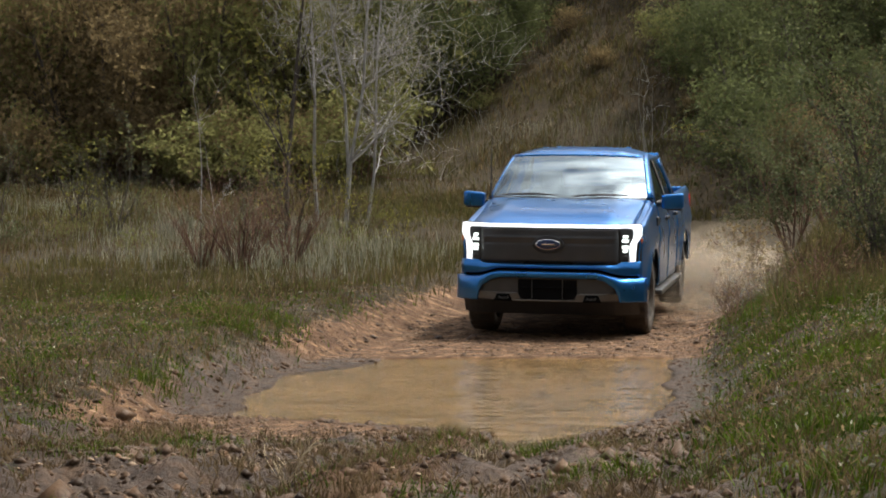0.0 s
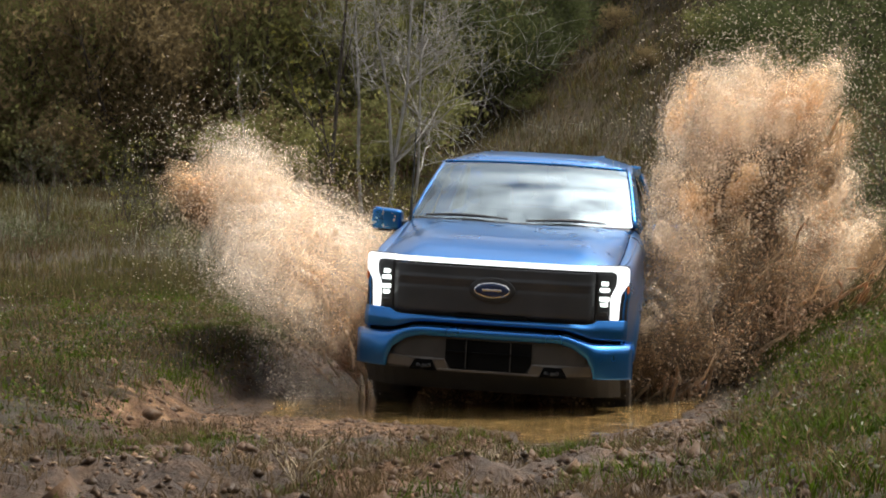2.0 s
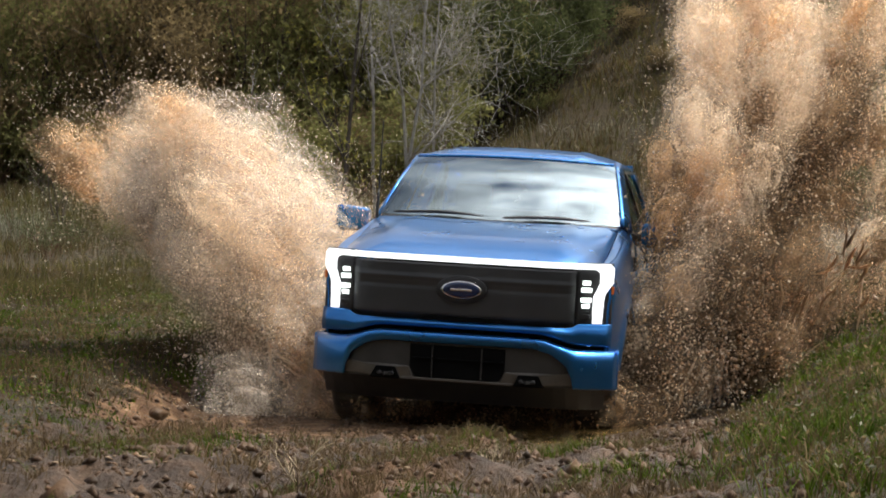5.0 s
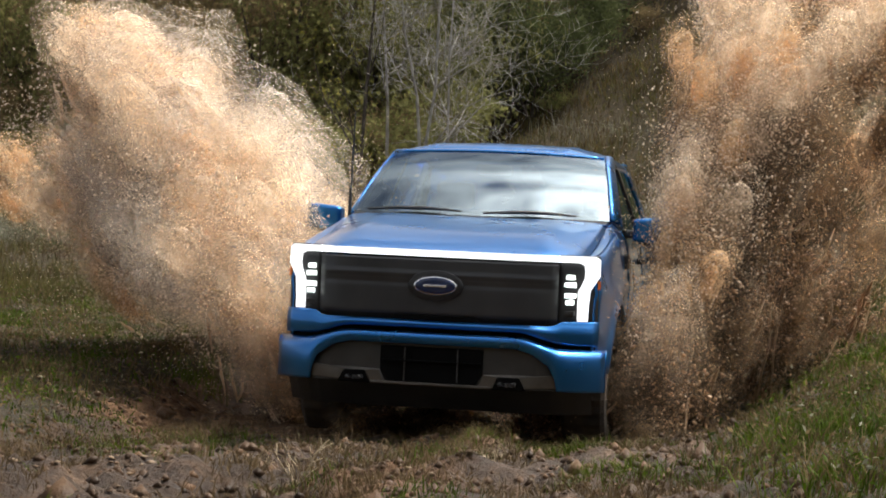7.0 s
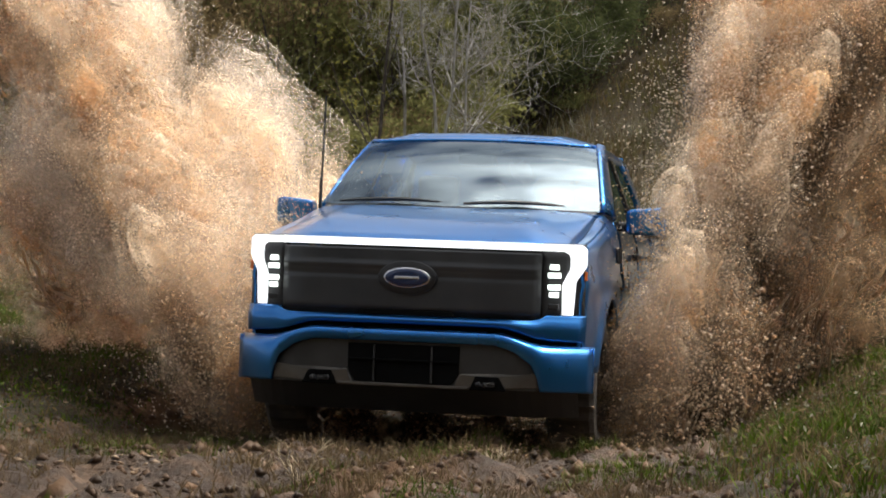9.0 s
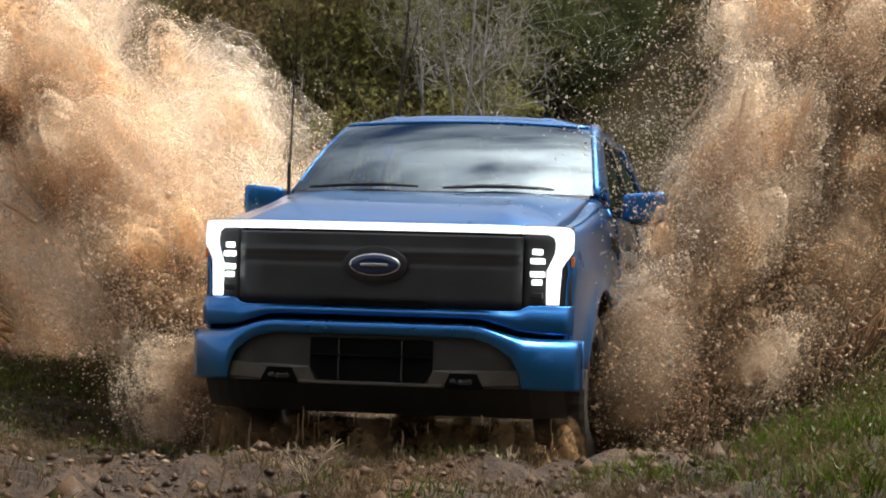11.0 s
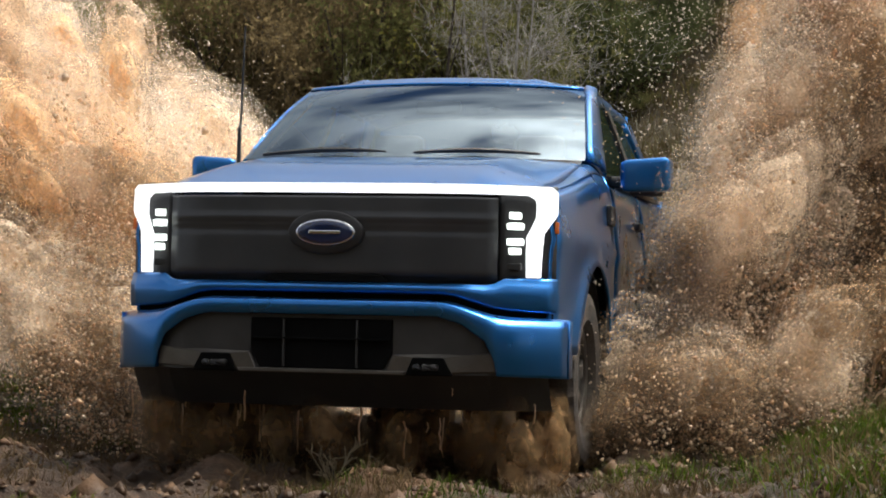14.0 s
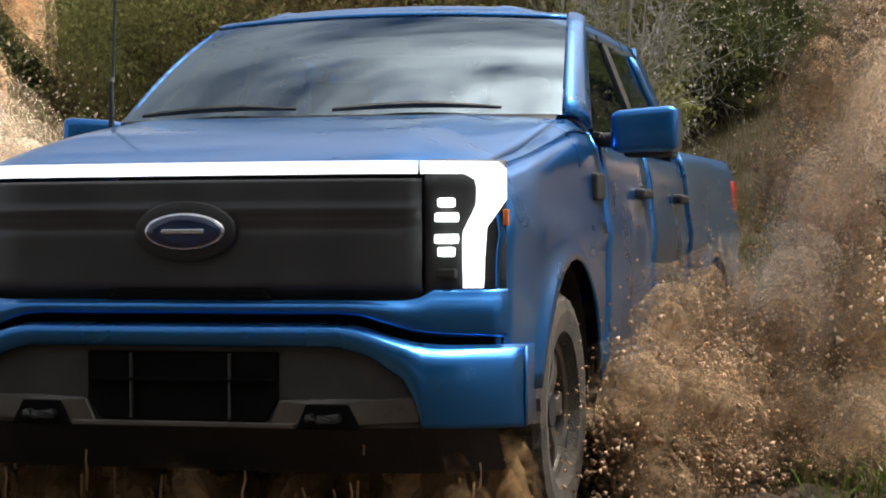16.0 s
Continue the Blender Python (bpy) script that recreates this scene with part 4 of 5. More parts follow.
    def spoke_bm():
        b = bmesh.new()
        vs = [b.verts.new((x, q * w, r)) for r, w, d in ((0.035, 0.028, 0.080), (0.14, 0.034, 0.092), (0.228, 0.046, 0.080)) for q in (-1, 1) for x in (-d, d)]
        for k in (0, 4):
            for f in ((0, 1, 5, 4), (2, 6, 7, 3), (0, 4, 6, 2), (1, 3, 7, 5)):
                b.faces.new([vs[i + k] for i in f])
        b.faces.new([vs[i] for i in (0, 2, 3, 1)])
        b.faces.new([vs[i] for i in (8, 9, 11, 10)])
        bmesh.ops.bevel(b, geom=b.edges[:], offset=0.006, segments=1, affect="EDGES")
        return b
    wheels = []
    proto_rim = proto_tyre = None
    for yc in (0.0, WHEELBASE):
        for s in (-1, 1):
            if proto_rim is None:
                w = part("wheel", rim_bm(), SILVER, truck, "silver alloy wheel with a muddy tyre")
                t = part("tyre", tyre_bm(), RUBBER, w, "muddy black all-terrain tyre")
                h = part("hub_cap", tube_bm([(-0.095, 0, 0), (0.095, 0, 0)], [0.06, 0.06], 16), BLACK, w)
                proto_rim, proto_tyre, proto_hub = w.data, t.data, h.data
                proto_spoke = None
            else:
                w = part("wheel", proto_rim, None, truck, "silver alloy wheel with a muddy tyre")
                part("tyre", proto_tyre, None, w, "muddy black all-terrain tyre")
                part("hub_cap", proto_hub, None, w)
            for k in range(6):
                spoke = part("spoke", proto_spoke or spoke_bm(), SILVER, w)
                proto_spoke = spoke.data
                spoke.rotation_euler = (2 * math.pi * k / 6, 0, 0)
            w.location = (s * 0.835, yc, TYRE_R)
            wheels.append((w, s * 0.835, yc))
    return truck, wheels


TRUCK, WHEELS = build_truck()


# ---- plants ----
def blades_mesh(name, roots, heights, widths, lean, material, rng, droop=0.35):
    """Bent tapering blades, one at each root."""
    n = len(roots)
    a = rng.uniform(0, 2 * np.pi, n)
    side = np.stack([np.cos(a), np.sin(a), 0 * a], -1)
    b = rng.uniform(0, 2 * np.pi, n)
    bend = np.stack([np.cos(b), np.sin(b), 0 * b], -1) * (lean * rng.uniform(0.2, 1.0, n) * heights)[:, None]
    up = np.array([0, 0, 1.0])
    w = side * (widths / 2)[:, None]
    mid = roots + bend * 0.35 + up * (heights * 0.55)[:, None]
    tip = roots + bend + up * (heights * (1 - droop * rng.uniform(0, 1, n)))[:, None]
    verts = np.stack([roots - w, roots + w, mid + w * 0.8, mid - w * 0.8, tip], 1).reshape(-1, 3)
    k = np.arange(n)[:, None] * 5
    faces = [tuple(f) for f in (k + np.array([0, 1, 2, 3])).tolist()] + [tuple(f) for f in (k + np.array([3, 2, 4])).tolist()]
    me = bpy.data.meshes.new(name)
    me.from_pydata(verts.tolist(), [], faces)
    me.materials.append(material)
    return me


def scatter(n, x0, x1, y0, y1, rng, density=None):
    """Places on the ground, thinned by density(x, y) from 0 to 1; x0 and x1 may widen with y."""
    y = rng.uniform(y0, y1, n)
    x = x0(y) + (x1(y) - x0(y)) * rng.uniform(0, 1, n)
    if density is not None:
        keep = rng.uniform(0, 1, n) < density(x, y)
        x, y = x[keep], y[keep]
    return np.stack([x, y, ground_z(x, y) - 0.005], -1)


def left_edge(y):
    return -0.2126 * y - 0.11 * y - 0.4


def right_edge(y):
    return 0.2126 * y + 1.0


def off_track(x, y):
    u = x - track_x(y)
    return np.maximum(smooth_step(1.85, 2.6, -u), smooth_step(1.55, 2.3, u))


def clumps(x, y, s=0.5):
    return smooth_step(0.32, 0.72, 0.7 * vnoise(x + 31, y + 17, s) + 0.3 * vnoise(x + 5, y + 3, s * 0.35)) * 0.92 + 0.08


def grass_field():
    rng = np.random.default_rng(11)
    jobs = [
        ("green_grass", 400000, 6.8, 24.0, (0.04, 0.12), (0.005, 0.010), 0.9, GRASS_GREEN, lambda x, y: off_track(x, y) * clumps(x, y) * (0.14 + 0.86 * smooth_step(0.42, 0.68, 0.13 * (x > track_x(y)) - 0.10 * (x < track_x(y)) + 0.6 * vnoise(x, y, 1.9) + 0.4 * vnoise(x, y, 0.5))),
         "short green meadow grass on the banks", "grass"),
        ("dry_grass", 220000, 6.8, 30.0, (0.05, 0.17), (0.004, 0.008), 1.1, GRASS_DRY, lambda x, y: off_track(x, y) * clumps(x + 7, y, 0.8) * 0.55,
         "dry straw-coloured grass between the green", "dry grass"),
        ("weeds", 45000, 19.0, 40.0, (0.18, 0.5), (0.006, 0.012), 0.5, BANK_BROWN, lambda x, y: smooth_step(2.0, 3.4, x - track_x(y)) * clumps(x, y, 1.1), "tall brown weeds on the bank", "weeds"),
        ("green_weeds", 60000, 18.0, 40.0, (0.12, 0.42), (0.007, 0.014), 0.6, MEADOW, lambda x, y: smooth_step(1.9, 3.2, x - track_x(y)) * clumps(x + 4, y, 0.9), "olive green weeds on the bank", "weeds"),
        ("meadow_grass", 80000, 23.0, 62.0, (0.10, 0.30), (0.010, 0.020), 0.6, MEADOW, lambda x, y: smooth_step(1.9, 3.5, np.abs(x - track_x(y))) * clumps(x, y, 1.4) * 0.9, "tall olive meadow grass", "grass"),
        ("pale_grass", 60000, 24.0, 60.0, (0.3, 0.62), (0.006, 0.013), 0.5, GRASS_PALE, lambda x, y: smooth_step(2.6, 5.0, -(x - track_x(y))) * clumps(x + 2, y, 1.8) * smooth_step(0.35, 0.7, vnoise(x, y, 4.0)), "pale seeding grass in the meadow", "grass"),
        ("straw_meadow", 40000, 22.0, 62.0, (0.10, 0.30), (0.007, 0.014), 0.8, GRASS_DRY, lambda x, y: smooth_step(1.9, 3.5, np.abs(x - track_x(y))) * clumps(x + 12, y, 1.6) * 0.8, "straw-coloured meadow grass", "dry grass"),
        ("track_grass", 60000, 6.9, 13.4, (0.03, 0.11), (0.004, 0.007), 1.2, BANK_BROWN, lambda x, y: smooth_step(0.50, 0.75, vnoise(x + 5, y + 2, 0.45)) * smooth_step(0.1, 0.5, -puddle(x, y)), "withered grass tufts in the mud", "dry grass"),
        ("track_tufts", 60000, 6.9, 13.0, (0.03, 0.09), (0.003, 0.006), 1.0, GRASS_GREEN, lambda x, y: smooth_step(0.60, 0.76, vnoise(x + 15, y + 8, 0.6)) * smooth_step(0.1, 0.5, -puddle(x, y)), "small green grass tufts in the mud", "grass"),
        ("hill_grass", 80000, 46.0, 84.0, (0.12, 0.36), (0.02, 0.045), 0.8, GRASS_DRY, lambda x, y: clumps(x, y, 2.5) * 0.8, "dry tall grass on the hillside", "dry grass"),
        ("hill_green", 80000, 46.0, 84.0, (0.12, 0.38), (0.02, 0.045), 0.8, MEADOW, lambda x, y: clumps(x + 20, y, 2.5) * 0.9, "olive green growth on the hillside", "grass"),
    ]
    for name, n, y0, y1, hs, ws, lean, material, density, label, cat in jobs:
        roots = scatter(n, left_edge, right_edge, y0, y1, rng, density)
        h = rng.uniform(*hs, len(roots)) * (0.55 + 0.9 * vnoise(roots[:, 0] + 40, roots[:, 1], 0.7))
        me = blades_mesh(name, roots, h, rng.uniform(*ws, len(roots)), lean, material, rng)
        tagged(new(name, me), label, cat, kind="stuff")


def herb_leaves():
    """Small broad leaves of low weeds among the grass of both banks."""
    rng = np.random.default_rng(17)
    for name, n, material, shift, label in (("clover_leaves", 34000, GRASS_GREEN, 0, "small green leaves of low weeds on the banks"),
                                            ("dry_leaves", 16000, LEAF_RUST, 40, "small brown leaves caught in the grass"),
                                            ("pale_flowers", 4500, GRASS_PALE, 80, "tiny pale seed heads among the grass")):
        p = scatter(n, left_edge, right_edge, 6.8, 26.0, rng, lambda x, y: off_track(x, y) * clumps(x + shift, y, 0.6))
        p[:, 2] += rng.uniform(0.02, 0.14 if shift < 80 else 0.3, len(p))
        tagged(new(name, leaf_mesh(name, p, rng.uniform(0.010, 0.024, len(p)) * (1.0 if shift < 80 else 0.8), material, rng)), label, "leaves", kind="stuff")


def lumps(name, places, sizes, material, rng, flat=0.6):
    """Small uneven stones and clods, eight faces each."""
    n = len(places)
    base = np.array([(1, 0, 0), (0, 1, 0), (-1, 0, 0), (0, -1, 0), (0, 0, 1), (0, 0, -1)], float)
    v = base[None] * (sizes[:, None, None] * rng.uniform(0.75, 1.2, (n, 6, 1)))
    v[:, :, 2] *= flat
    a = rng.uniform(0, 6.28, n)
    c, s = np.cos(a)[:, None], np.sin(a)[:, None]
    x, y = v[:, :, 0] * c - v[:, :, 1] * s, v[:, :, 0] * s + v[:, :, 1] * c
    tilt = rng.uniform(-0.35, 0.35, (n, 1))
    z = v[:, :, 2] + x * tilt
    v = np.stack([x, y, z], -1) + places[:, None]
    f = np.array([(0, 1, 4), (1, 2, 4), (2, 3, 4), (3, 0, 4), (1, 0, 5), (2, 1, 5), (3, 2, 5), (0, 3, 5)])
    faces = (np.arange(n)[:, None, None] * 6 + f[None]).reshape(-1, 3)
    me = bpy.data.meshes.new(name)
    me.from_pydata(v.reshape(-1, 3).tolist(), [], faces.tolist())
    me.materials.append(material)
    me.shade_smooth()
    return me


def litter():
    rng = np.random.default_rng(23)
    mudzone = lambda x, y: (1 - 0.85 * off_track(x, y)) * smooth_step(-0.05, 0.12, -puddle(x, y)) * clumps(x, y, 0.4)
    p = scatter(46000, left_edge, right_edge, 6.8, 14.2, rng, mudzone)
    tagged(new("mud_clods", lumps("mud_clods", p, rng.gamma(1.5, 0.0075, len(p)) + 0.004, CLOD, rng, 0.85)), "crumbled dark mud clods along the track", "mud", kind="stuff")
    p = scatter(16000, left_edge, right_edge, 12.5, 24.0, rng, lambda x, y: (1 - 0.7 * off_track(x, y)) * smooth_step(0.0, 0.15, -puddle(x, y)))
    tagged(new("mud_crumbs", lumps("mud_crumbs", p, rng.gamma(2.0, 0.008, len(p)) + 0.004, CLOD, rng)), "orange mud crumbs round the puddle", "mud", kind="stuff")
    p = scatter(26000, left_edge, right_edge, 7.6, 27.0, rng, lambda x, y: smooth_step(0.02, 0.2, -puddle(x, y)) * clumps(x + 3, y, 0.7))
    p[:, 2] += 0.012
    tagged(new("fallen_leaves", lumps("fallen_leaves", p, rng.gamma(2.2, 0.0042, len(p)) + 0.003, LITTER, rng, 0.3)), "scattered pale and brown fallen leaves", "leaf litter", kind="stuff")


def branch_points(rng, start, direction, length, radius, wobble, n=5):
    pts, rad, p, d = [Vector(start)], [radius], Vector(start), Vector(direction).normalized()
    for i in range(n):
        d = (d + Vector(rng.normal(0, wobble, 3)) + Vector((0, 0, 0.06))).normalized()
        p = p + d * (length / n)
        pts.append(p.copy())
        rad.append(radius * (1 - 0.75 * (i + 1) / n))
    return pts, rad, d


def grow(bm, rng, start, direction, length, radius, depth, wobble, spread, kids, tips, sides=5, reach=0.48, twigs=None):
    pts, rad, _ = branch_points(rng, start, direction, length, radius, wobble, 5 if depth > 1 else 3)
    tube_bm(pts, [max(r, 0.003) for r in rad], sides if depth > 1 else 3, bm)
    tips.extend(pts[2:])
    if depth == 0:
        return
    for k in range(kids):
        i = int(rng.integers(1, len(pts)))
        base = (pts[min(i, len(pts) - 1)] - pts[i - 1]).normalized()
        side = base.orthogonal().normalized()
        side.rotate(Matrix.Rotation(rng.uniform(0, 6.28), 3, base))
        d = base * (1 - spread) + side * spread + Vector((0, 0, 0.15))
        if twigs is not None:
            twigs.append(bmesh.new())
        grow(bm if twigs is None else twigs[-1], rng, pts[i], d, length * reach * rng.uniform(0.7, 1.3), max(0.005, rad[i] * 0.6), depth - 1, min(0.3, wobble * 1.7), spread, kids, tips, sides, 0.48)


def leaf_mesh(name, centres, sizes, material, rng):
    n = len(centres)
    a = rng.normal(0, 1, (n, 3))
    a /= np.linalg.norm(a, axis=1)[:, None]
    b = np.cross(a, rng.normal(0, 1, (n, 3)))
    b /= np.linalg.norm(b, axis=1)[:, None]
    c = np.cross(a, b)
    s = sizes[:, None]
    v = np.stack([centres - a * s, centres + b * s * 0.45 + c * s * 0.15, centres + a * s, centres - b * s * 0.45 + c * s * 0.15], 1).reshape(-1, 3)
    k = np.arange(n)[:, None] * 4
    me = bpy.data.meshes.new(name)
    me.from_pydata(v.tolist(), [], (k + np.array([0, 1, 2])).tolist() + (k + np.array([0, 2, 3])).tolist())
    me.materials.append(material)
    return me


def bush(name, seed, height, width, stems, leaves, leaf_size, leaf_mat, bark, label, cat="bush", trunk=0.0, depth=2, kids=4, shell=0.35):
    """Stems and limbs with leaves round their twigs; built at the origin."""
    rng = np.random.default_rng(seed)
    top = new(name)
    tagged(top, label, cat)
    bm, tips = bmesh.new(), []
    for k in range(stems):
        a = 2 * math.pi * (k + rng.uniform(-0.3, 0.3)) / stems
        d = Vector((math.cos(a) * width / height * 0.55, math.sin(a) * width / height * 0.55, 1.0))
        grow(bm, rng, (0.02 * height * math.cos(a), 0.02 * height * math.sin(a), -0.03 * height), d, height * rng.uniform(0.6, 0.85), 0.010 * height + trunk, depth, 0.10, 0.55, kids, tips, 5)
    part("trunk" if cat == "tree" else "stem", bm, bark, top)
    if leaves:
        pts = np.array([tuple(p) for p in tips])
        pts = pts[pts[:, 2] > height * 0.10]
        pick = rng.integers(0, len(pts), leaves)
        c = pts[pick] + rng.normal(0, 1, (leaves, 3)) * shell * np.array([1, 1, 0.8]) * rng.uniform(0.2, 1, (leaves, 1))
        c[:, 2] = np.maximum(c[:, 2], 0.05)
        part("crown", leaf_mesh("crown", c, rng.uniform(0.6, 1.4, leaves) * leaf_size, leaf_mat, rng), None, top)
    return top


def stand(x, y, turn=0.0, size=1.0, sink=0.05, tall=1.0):
    return pose(x, y, float(ground_z(x, y)) - sink, 0, 0, turn) @ Matrix.Diagonal((size, size, size * tall, 1))


def plant(proto, places, group, rng):
    first = True
    for x, y, s, tall in places:
        m = stand(x, y, rng.uniform(0, 360), s, 0.05, tall)
        if first:
            proto.matrix_basis = m
            first = False
            proto["group"] = group
        else:
            ob = copy_thing(proto, Matrix.Identity(4))
            ob.matrix_basis = m


def woods():
    rng = np.random.default_rng(5)
    protos = {
        "olive": bush("broadleaf_tree", 1, 6.0, 4.5, 4, 7000, 0.085, LEAF_OLIVE, BARK_DARK, "olive green tree in early leaf at the wood's edge", "tree", 0.03, 2, 5, 0.6),
        "dark": bush("evergreen_tree", 2, 6.0, 4.5, 4, 7000, 0.085, LEAF_DARK, BARK_DARK, "dense dark green tree at the wood's edge", "tree", 0.03, 2, 5, 0.6),
        "rust": bush("brown_tree", 3, 6.0, 4.0, 4, 6000, 0.085, LEAF_RUST, BARK_DARK, "brown budding tree at the wood's edge", "tree", 0.03, 2, 5, 0.6),
        "scrub": bush("scrub_bush", 4, 3.0, 3.2, 6, 2600, 0.085, LEAF_OLIVE, TWIG_RED, "olive brown scrub bush on the hillside", "bush", 0.0, 2, 4, 0.4),
        "rustscrub": bush("brown_scrub_bush", 6, 3.0, 3.2, 6, 2200, 0.085, LEAF_RUST, TWIG_RED, "brown leafless-looking scrub bush on the hillside", "bush", 0.0, 2, 4, 0.4),
        "yellow": bush("yellow_green_bush", 8, 3.0, 3.4, 6, 2800, 0.085, LEAF_YELLOW, BARK_DARK, "fresh yellow-green bush on the hillside", "bush", 0.0, 2, 4, 0.4),
    }
    where = {k: [] for k in protos}
    # the wood behind the meadow, in loose rows
    for row, (y0, n) in enumerate(((59, 19), (65, 20), (73, 13), (82, 11))):
        for k in range(n):
            x = -26 + (25.5 + 0.12 * (y0 - 59)) * (k + rng.uniform(0.1, 0.9)) / n
            kind = rng.choice(["olive", "dark", "rust", "olive"], p=[0.36, 0.08, 0.34, 0.22])
            where[kind].append((x, y0 + rng.uniform(-2.5, 2.5), rng.uniform(0.75, 1.25) * (0.85 + 0.17 * row), rng.uniform(1.0, 1.5)))
    # low growth at the wood's foot
    for k in range(52):
        where[rng.choice(["scrub", "rustscrub", "scrub"])].append((-24 + 22 * rng.uniform(0, 1), 54 + rng.uniform(0, 5), rng.uniform(0.55, 1.0), rng.uniform(0.8, 1.2)))
    # dark trees beside the slope
    for k in range(16):
        where["dark"].append((rng.uniform(-3.0, 3.5), rng.uniform(76, 92), rng.uniform(0.9, 1.3), rng.uniform(0.9, 1.3)))
    for k in range(9):
        where[rng.choice(["scrub", "rustscrub"])].append((rng.uniform(0.5, 6.0), rng.uniform(60, 74), rng.uniform(0.25, 0.45), 0.8))
    # the hillside
    for k in range(120):
        y = rng.uniform(55, 92)
        x = rng.uniform(5.6 + 0.12 * (y - 56), 25)
        where[rng.choice(["scrub", "rustscrub", "scrub", "olive", "dark"], p=[0.20, 0.32, 0.10, 0.10, 0.28])].append((x, y, rng.uniform(0.45, 1.0) * (0.7 if y < 62 else 1), rng.uniform(0.7, 1.1)))
    for k in range(26):
        where[rng.choice(["scrub", "dark", "olive", "rust"])].append((rng.uniform(-2, 26), rng.uniform(90, 100), rng.uniform(0.8, 1.3), rng.uniform(1, 1.4)))
    for k in range(30):
        where[rng.choice(["dark", "rust", "olive"], p=[0.55, 0.2, 0.25])].append((rng.uniform(9.5, 24), rng.uniform(54, 76), rng.uniform(0.5, 0.95), rng.uniform(0.8, 1.2)))
    for x, y, s, t in ((1.2, 77, 0.85, 0.8), (2.4, 78, 0.75, 0.8), (0.2, 77, 0.75, 0.75), (7.5, 52, 0.5, 0.6)):
        where["yellow"].append((x, y, s, t))
    # a dark thicket at the foot of the slope, and dark scrub above the bank
    for k in range(8):
        where["dark"].append((-0.7 + 0.42 * k + rng.uniform(-0.3, 0.3), 63 + rng.uniform(-2, 4), rng.uniform(0.5, 0.72) * (1.1 - 0.05 * k), rng.uniform(0.9, 1.2)))
    for k in range(18):
        where[rng.choice(["dark", "dark", "rustscrub"])].append((rng.uniform(7.0, 14.5), rng.uniform(48, 57), rng.uniform(0.45, 0.75), rng.uniform(0.8, 1.2)))
    # unseen trees added behind the camera, to darken what the truck's front reflects
    for k in range(40):
        where[rng.choice(["dark", "olive", "rust"])].append((-42 + 2.1 * k + rng.uniform(-0.8, 0.8), -15 - rng.uniform(0, 8), rng.uniform(1.2, 1.6), rng.uniform(1.2, 1.6)))
    for k, proto in protos.items():
        plant(proto, where[k], "trees and scrub behind the meadow", rng)


def bare_tree(seed, x, y, height, bark, label, stems=1, spread=0.5, kids=4, depth=3, lean=(0, 0)):
    rng = np.random.default_rng(seed)
    tree = new("bare_tree")
    tagged(tree, label, "tree")
    tree.matrix_basis = stand(x, y)
    bm, twigs, tips = bmesh.new(), [], []
    for k in range(stems):
        a = rng.uniform(0, 6.28)
        d = Vector((0.07 * math.cos(a) * (stems > 1) + lean[0], 0.07 * math.sin(a) + lean[1], 1))
        grow(bm, rng, (0.1 * math.cos(a) * (stems > 1), 0.1 * math.sin(a), -0.1), d, height * rng.uniform(0.8, 1.0), 0.0056 * height, depth, 0.085, spread, kids, tips, 6, 0.30, twigs)
    part("trunk", bm, bark, tree)
    for limb in twigs:
        part("branch", limb, bark, tree)
    return tree, tips, rng


